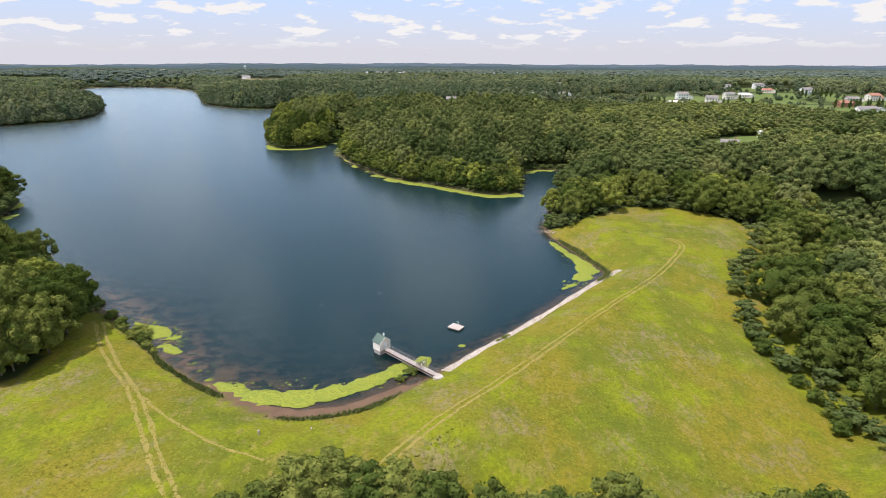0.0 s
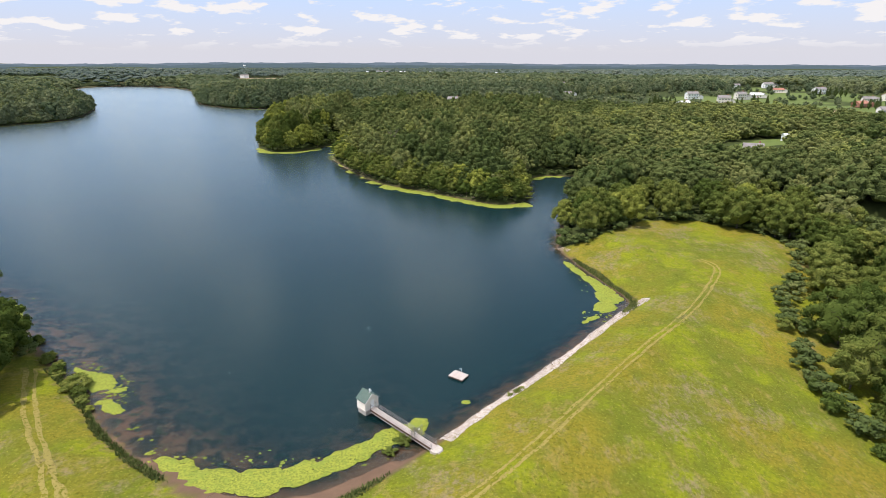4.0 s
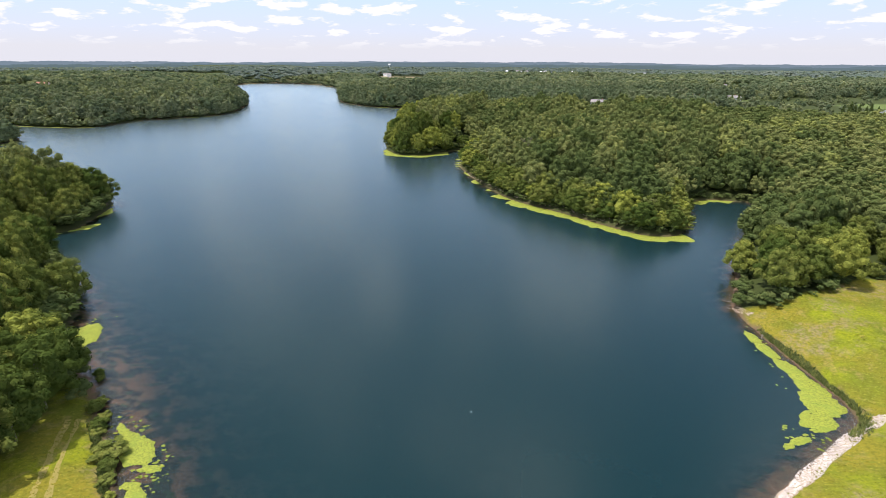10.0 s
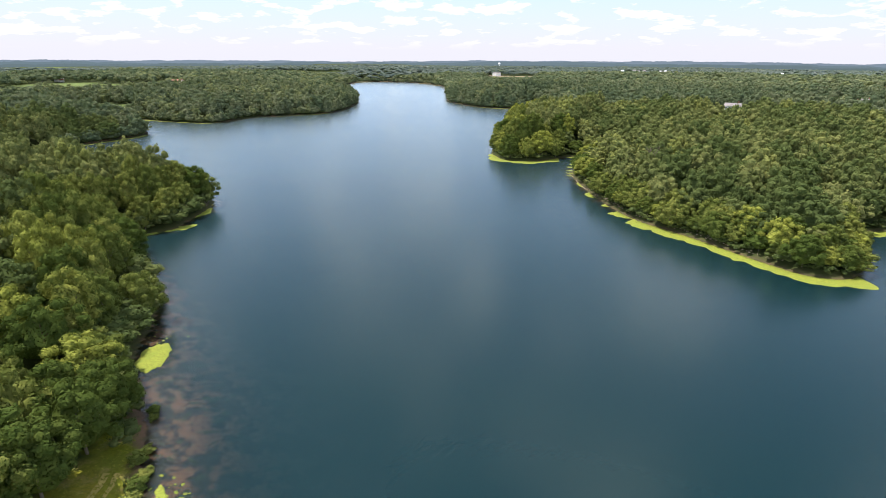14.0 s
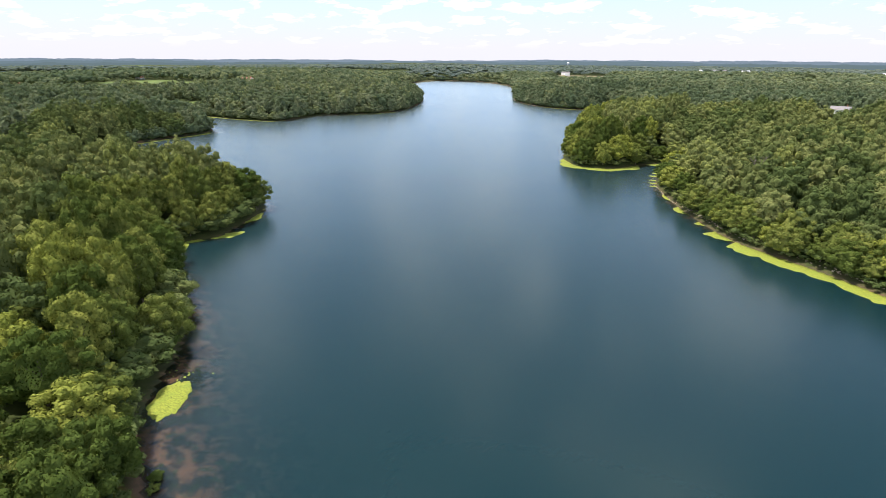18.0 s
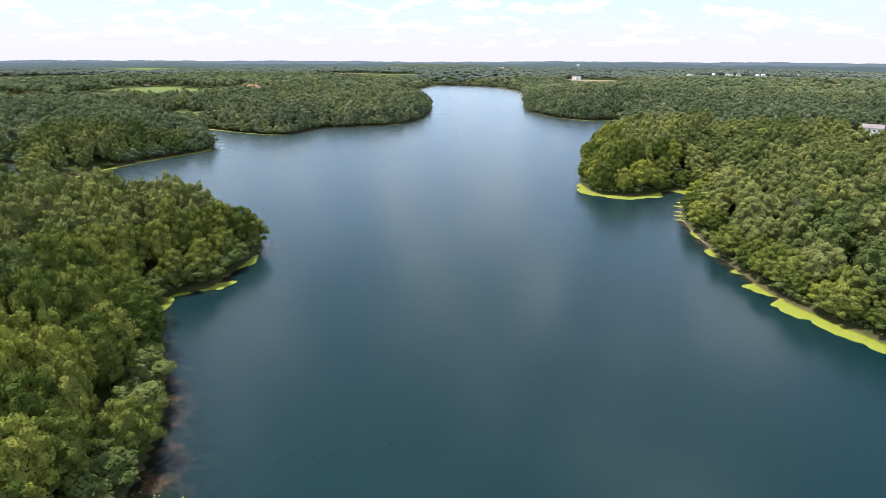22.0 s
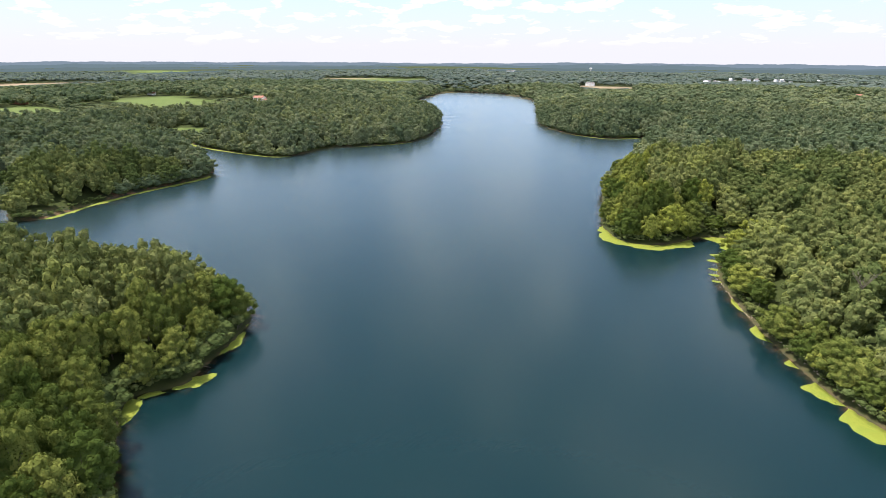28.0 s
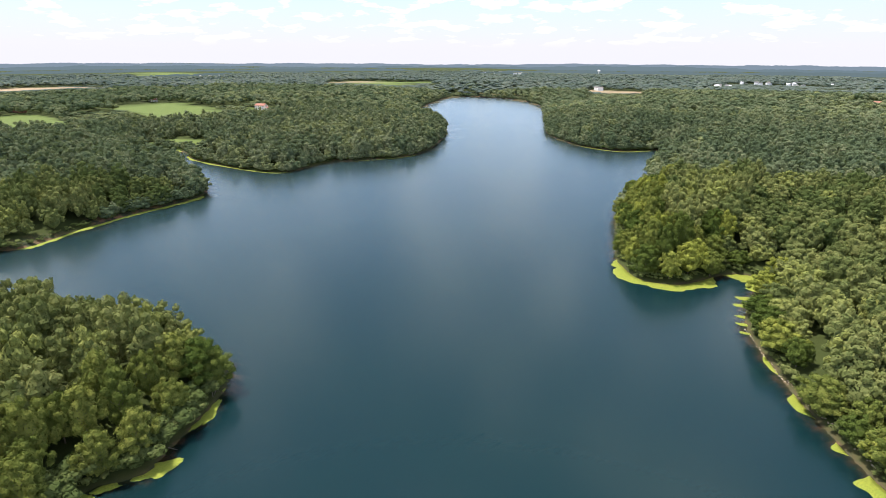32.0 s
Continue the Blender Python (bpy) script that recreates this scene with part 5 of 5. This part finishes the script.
def raft():
    e = thing("swim_raft", (3.35, 127.1, 0), -34, label="weathered wooden swimming raft on dark floats with a ladder rail", category="raft")
    for k in range(18):
        part("plank", box(bmesh.new(), (0.185, 2.7, 0.05), (-1.62 + k * 0.1905, 0, 0.46), 0.006), M["plank"], e)
    for y in (-1.3, 1.3):
        part("side_board", box(bmesh.new(), (3.45, 0.06, 0.30), (0, y, 0.29)), M["rust"], e, "dark brown side board")
    for x in (-1.69, 1.69):
        part("end_board", box(bmesh.new(), (0.06, 2.66, 0.30), (x, 0, 0.29)), M["rust"], e, "dark brown end board")
    for x in (-1.2, 0, 1.2):
        part("float", rod(bmesh.new(), (x, -1.2, 0.02), (x, 1.2, 0.02), 0.24, 12), M["dark"], e, "dark drum float")
    rail = part("ladder", rod(rod(bmesh.new(), (-0.55, 1.36, -0.5), (-0.55, 1.36, 1.35), 0.03), (-0.15, 1.36, -0.5), (-0.15, 1.36, 1.35), 0.03), M["white"], e, "white ladder rail")
    for z in (-0.2, 0.1, 0.4, 1.32):
        part("rung", rod(bmesh.new(), (-0.55, 1.36, z), (-0.15, 1.36, z), 0.022, 6), M["white"], rail)


raft()


def buoy(x, y, size, material, label):
    bm = bmesh.new()
    bmesh.ops.create_uvsphere(bm, u_segments=14, v_segments=10, radius=size)
    e = thing("buoy", (x, y, size * 0.25), 0, label=label, category="buoy", group="buoys")
    part("float", bm, material, e)
    part("eye", rod(bmesh.new(), (0, 0, size * 0.8), (0, 0, size * 1.35), size * 0.18, 8), M["steel"], e)


buoy(-18.7, 149.4, 0.11, M["white"], "small white mooring buoy afloat on open water")
buoy(-46, 128.5, 0.06, M["white"], "tiny white marker float on the lake")
buoy(-34, 141, 0.06, M["white"], "tiny white marker float on the lake")


def riser(x, y, tall, r):
    e = thing("standpipe", (x, y, ground_at(x, y)), 0, label="pale grey capped standpipe in the rough grass", category="pipe", group="standpipes")
    part("pipe", rod(bmesh.new(), (0, 0, -0.3), (0, 0, tall), r, 12), M["concrete"], e)
    part("cap", rod(bmesh.new(), (0, 0, tall), (0, 0, tall + 0.16), r * 1.25, 12, r * 0.7), M["concrete"], e)


riser(-32.6, 82.2, 0.75, 0.17)
riser(-23.8, 84.2, 0.3, 0.15)


def logs():
    for x, y, turn, length in ((43.8, 197, 72, 5.0), (-194.5, 235, 17, 7.5), (-205.5, 257.5, 60, 3.0), (40.2, 216, -20, 3.0)):
        e = thing("driftwood_log", (x, y, 0.12), turn, label="bleached fallen log lying in the shallows", category="log", group="driftwood")
        part("stem", rod(bmesh.new(), (-length / 2, 0, 0), (length / 2, 0, 0.15), 0.17, 8, 0.09), M["bark"], e)
        for k in (-0.2, 0.1, 0.3):
            part("branch_stub", rod(bmesh.new(), (length * k, 0, 0.05), (length * k + 0.4, 0.5 * (1 if k > 0 else -1), 0.5), 0.05, 5, 0.02), M["bark"], e)
    for k in range(5):
        e = thing("snag", (-205.6 + 0.5 * k, 258.8 - 0.8 * k, -0.6), 30 * k, label="dead grey stub standing in the water off the point", category="snag", group="snags")
        part("stub", rod(bmesh.new(), (0, 0, 0), (0.15, 0.1, 2.6 + 0.4 * (k % 3)), 0.13, 7, 0.06), M["bark"], e)


logs()


# ---- houses, sheds and the water tower ----
def house(x, y, turn, a, b, wall, roof, storeys=1, garage=True, label="", sink=0.0):
    z = ground_at(x, y) - sink
    e = thing("house", (x, y, z), turn, label=label or "pale detached house with a grey shingle roof among trees", category="house", group="houses")
    top = 2.9 * storeys + 0.4
    part("wall", gable(bmesh.new(), a, b, -0.6, top, top + b * 0.27), M[wall], e)
    for side in (-1, 1):
        part("roof", slope(bmesh.new(), a, b, top, top + b * 0.27, side, 0.18, 0.45), M[roof], e)
    part("chimney", box(bmesh.new(), (0.7, 0.9, 2.2), (a * 0.3, b * 0.1, top + b * 0.27 + 0.2)), M["brick"], e)
    for s in range(storeys):
        for k in range(4):
            w = part("window", box(bmesh.new(), (1.25, 0.08, 1.35), (-a * 0.36 + k * a * 0.24, -b / 2 - 0.03, 1.6 + s * 2.9)), M["glass"], e)
            part("frame", box(box(box(bmesh.new(), (1.45, 0.1, 0.1), (-a * 0.36 + k * a * 0.24, -b / 2 - 0.05, 2.32 + s * 2.9)), (1.45, 0.12, 0.1), (-a * 0.36 + k * a * 0.24, -b / 2 - 0.05, 0.88 + s * 2.9)),
                              (0.08, 0.1, 1.35), (-a * 0.36 + k * a * 0.24, -b / 2 - 0.06, 1.6 + s * 2.9)), M["white"], w)
        for x1 in (-1, 1):
            part("window", box(bmesh.new(), (0.08, 1.3, 1.35), (x1 * (a / 2 + 0.03), b * 0.18 * x1, 1.6 + s * 2.9)), M["glass"], e)
    part("door", box(bmesh.new(), (1.0, 0.1, 2.1), (a * 0.02 + 0.9, -b / 2 - 0.04, 1.05)), M["brick"], e)
    if garage:
        g = part("garage", gable(bmesh.new(), b * 0.75, a * 0.42, -0.6, 2.8, 4.6), M[wall], e)
        g.matrix_basis = pose(a * 0.5 + a * 0.18, -b * 0.25, 0, 0, 0, 90)
        for side in (-1, 1):
            q = part("garage_roof", slope(bmesh.new(), b * 0.75, a * 0.42, 2.8, 4.6, side, 0.16, 0.35), M[roof], g)
    return e


def build_houses():
    grey, white, tan = "shingle", "white", "cream"
    H = [(171, 333, -22, 11, 8, tan, grey, 1, "tan ranch house with a grey hipped roof above the woods"), (246, 322, 12, 11, 8, white, grey, 1, "white ranch house with a grey roof beside a lawn"),
         (206, 362, 5, 5, 4, white, white, 1, "small white garden shed on a lawn"),
         (238, 592, 30, 15, 9, white, white, 1, ""), (300, 640, -15, 14, 9, tan, grey, 2, ""), (303, 728, 8, 16, 9, white, grey, 2, ""), (366, 735, 10, 14, 9, tan, grey, 2, ""),
         (394, 752, -10, 15, 9, tan, white, 1, ""), (439, 628, 20, 17, 10, "brick", "brick", 1, "low red-roofed house beside a drive"), (394, 530, -6, 18, 9, white, grey, 1, "long white house with a grey roof"),
         (508, 805, 12, 18, 10, white, grey, 2, ""), (470, 836, -20, 14, 9, tan, "brick", 1, ""), (540, 720, 10, 18, 10, tan, "brick", 2, "large tan house with a red-brown roof"), (500, 700, -12, 15, 9, tan, grey, 1, ""),
         (125, 793, -20, 15, 9, white, white, 2, ""), (140, 812, 15, 13, 9, tan, grey, 2, ""), (178, 852, 10, 14, 9, white, grey, 1, ""), (133, 880, 0, 13, 8, "brick", grey, 1, ""), (228, 1160, 8, 20, 10, white, grey, 2, ""),
         (10, 628, -12, 14, 9, white, grey, 2, "white house half hidden by the woods"), (538, 986, 5, 18, 10, white, grey, 2, ""), (15, 1432, 0, 20, 11, tan, "brick", 1, ""),
         (-772, 738, 10, 20, 10, tan, "brick", 2, "brick farmhouse by a field edge"), (-1062, 735, -8, 20, 10, white, "brick", 2, "white farmhouse among field trees"), (-1052, 522, 20, 22, 10, "brick", "brick", 2, "red-roofed farm buildings by a green field")]
    for x, y, turn, a, b, wall, roof, n, label in H:
        house(x, y, turn, a * 0.88, b * 0.9, wall, roof, n, a > 11, label, -1.2 if y > 450 else 0.0)
    r = np.random.default_rng(51)
    for cx, cy, k, sx, sy in ((-527, 1640, 2, 60, 16), (-190, 2270, 20, 90, 40), (-100, 2475, 12, 110, 40), (-1360, 2640, 16, 60, 60), (-1030, 2800, 12, 50, 20), (-1246, 2250, 12, 140, 60), (-980, 2560, 10, 90, 50), (-2200, 1700, 8, 150, 80), (640, 1250, 6, 90, 60), (420, 1000, 5, 80, 60),
                              (520, 1700, 14, 160, 60), (860, 1500, 10, 150, 80), (-380, 1950, 8, 120, 40), (150, 1900, 8, 160, 60)):
        for _ in range(k):
            x, y = r.normal(cx, sx), r.normal(cy, sy)
            e = thing("house", (x, y, ground_at(x, y) + 4.0), r.uniform(-40, 40), label="far white building in a hazy settlement", category="house", group="houses")
            a, b, top = r.uniform(8, 15), r.uniform(6, 8), r.uniform(2.6, 4.2)
            part("wall", gable(bmesh.new(), a, b, -4.8, top, top + b * 0.3), M["white"], e)
            for side in (-1, 1):
                part("roof", slope(bmesh.new(), a, b, top, top + b * 0.3, side, 0.2, 0.4), M["white" if r.random() < 0.35 else "shingle"], e)


build_houses()


def conifers():
    """Rows of clipped-looking dark spires beside the far gardens."""
    r = np.random.default_rng(61)
    v, f = crown(95, 14, 240, 0.05, BALL0, 0.0, 0.85)
    me = mesh_from("crown", v, f, M["wood"], tone=np.zeros(len(v)))
    for x0, y0, x1, y1, k in ((100, 742, 160, 752, 12), (205, 596, 232, 604, 7), (470, 760, 520, 770, 9), (415, 600, 470, 604, 10), (300, 610, 330, 612, 5)):
        for t in np.linspace(0, 1, k):
            x, y = x0 + (x1 - x0) * t + r.normal(0, 1.2), y0 + (y1 - y0) * t + r.normal(0, 1.5)
            tall = r.uniform(9, 13)
            e = new("conifer")
            e.matrix_basis = Matrix.LocRotScale((x, y, ground_at(x, y) - 0.2), Euler((0, 0, r.uniform(0, 6.28))), (tall * 0.42, tall * 0.42, tall))
            new("trunk", TRUNKS[0]).parent = e
            new("crown", me).parent = e
            tagged(e, "dark green conifer in a row beside far gardens", "tree", "garden conifers")


conifers()


def water_tower(x, y):
    e = thing("water_tower", (x, y, ground_at(x, y)), 0, label="white water tower on a flared column above far woods", category="water tower")
    part("column", rod(rod(bmesh.new(), (0, 0, -1), (0, 0, 4), 4.2, 20, 2.2), (0, 0, 3.9), (0, 0, 24), 2.2, 20), M["white"], e)
    bm = bmesh.new()
    bmesh.ops.create_uvsphere(bm, u_segments=24, v_segments=14, radius=6.6)
    bmesh.ops.scale(bm, vec=(1, 1, 0.62), verts=bm.verts)
    bmesh.ops.translate(bm, vec=(0, 0, 26), verts=bm.verts)
    part("tank", bm, M["white"], e, "white bulbous steel tank")
    part("cap_vent", rod(bmesh.new(), (0, 0, 30), (0, 0, 30.9), 0.7), M["white"], e)


water_tower(-925, 2712)
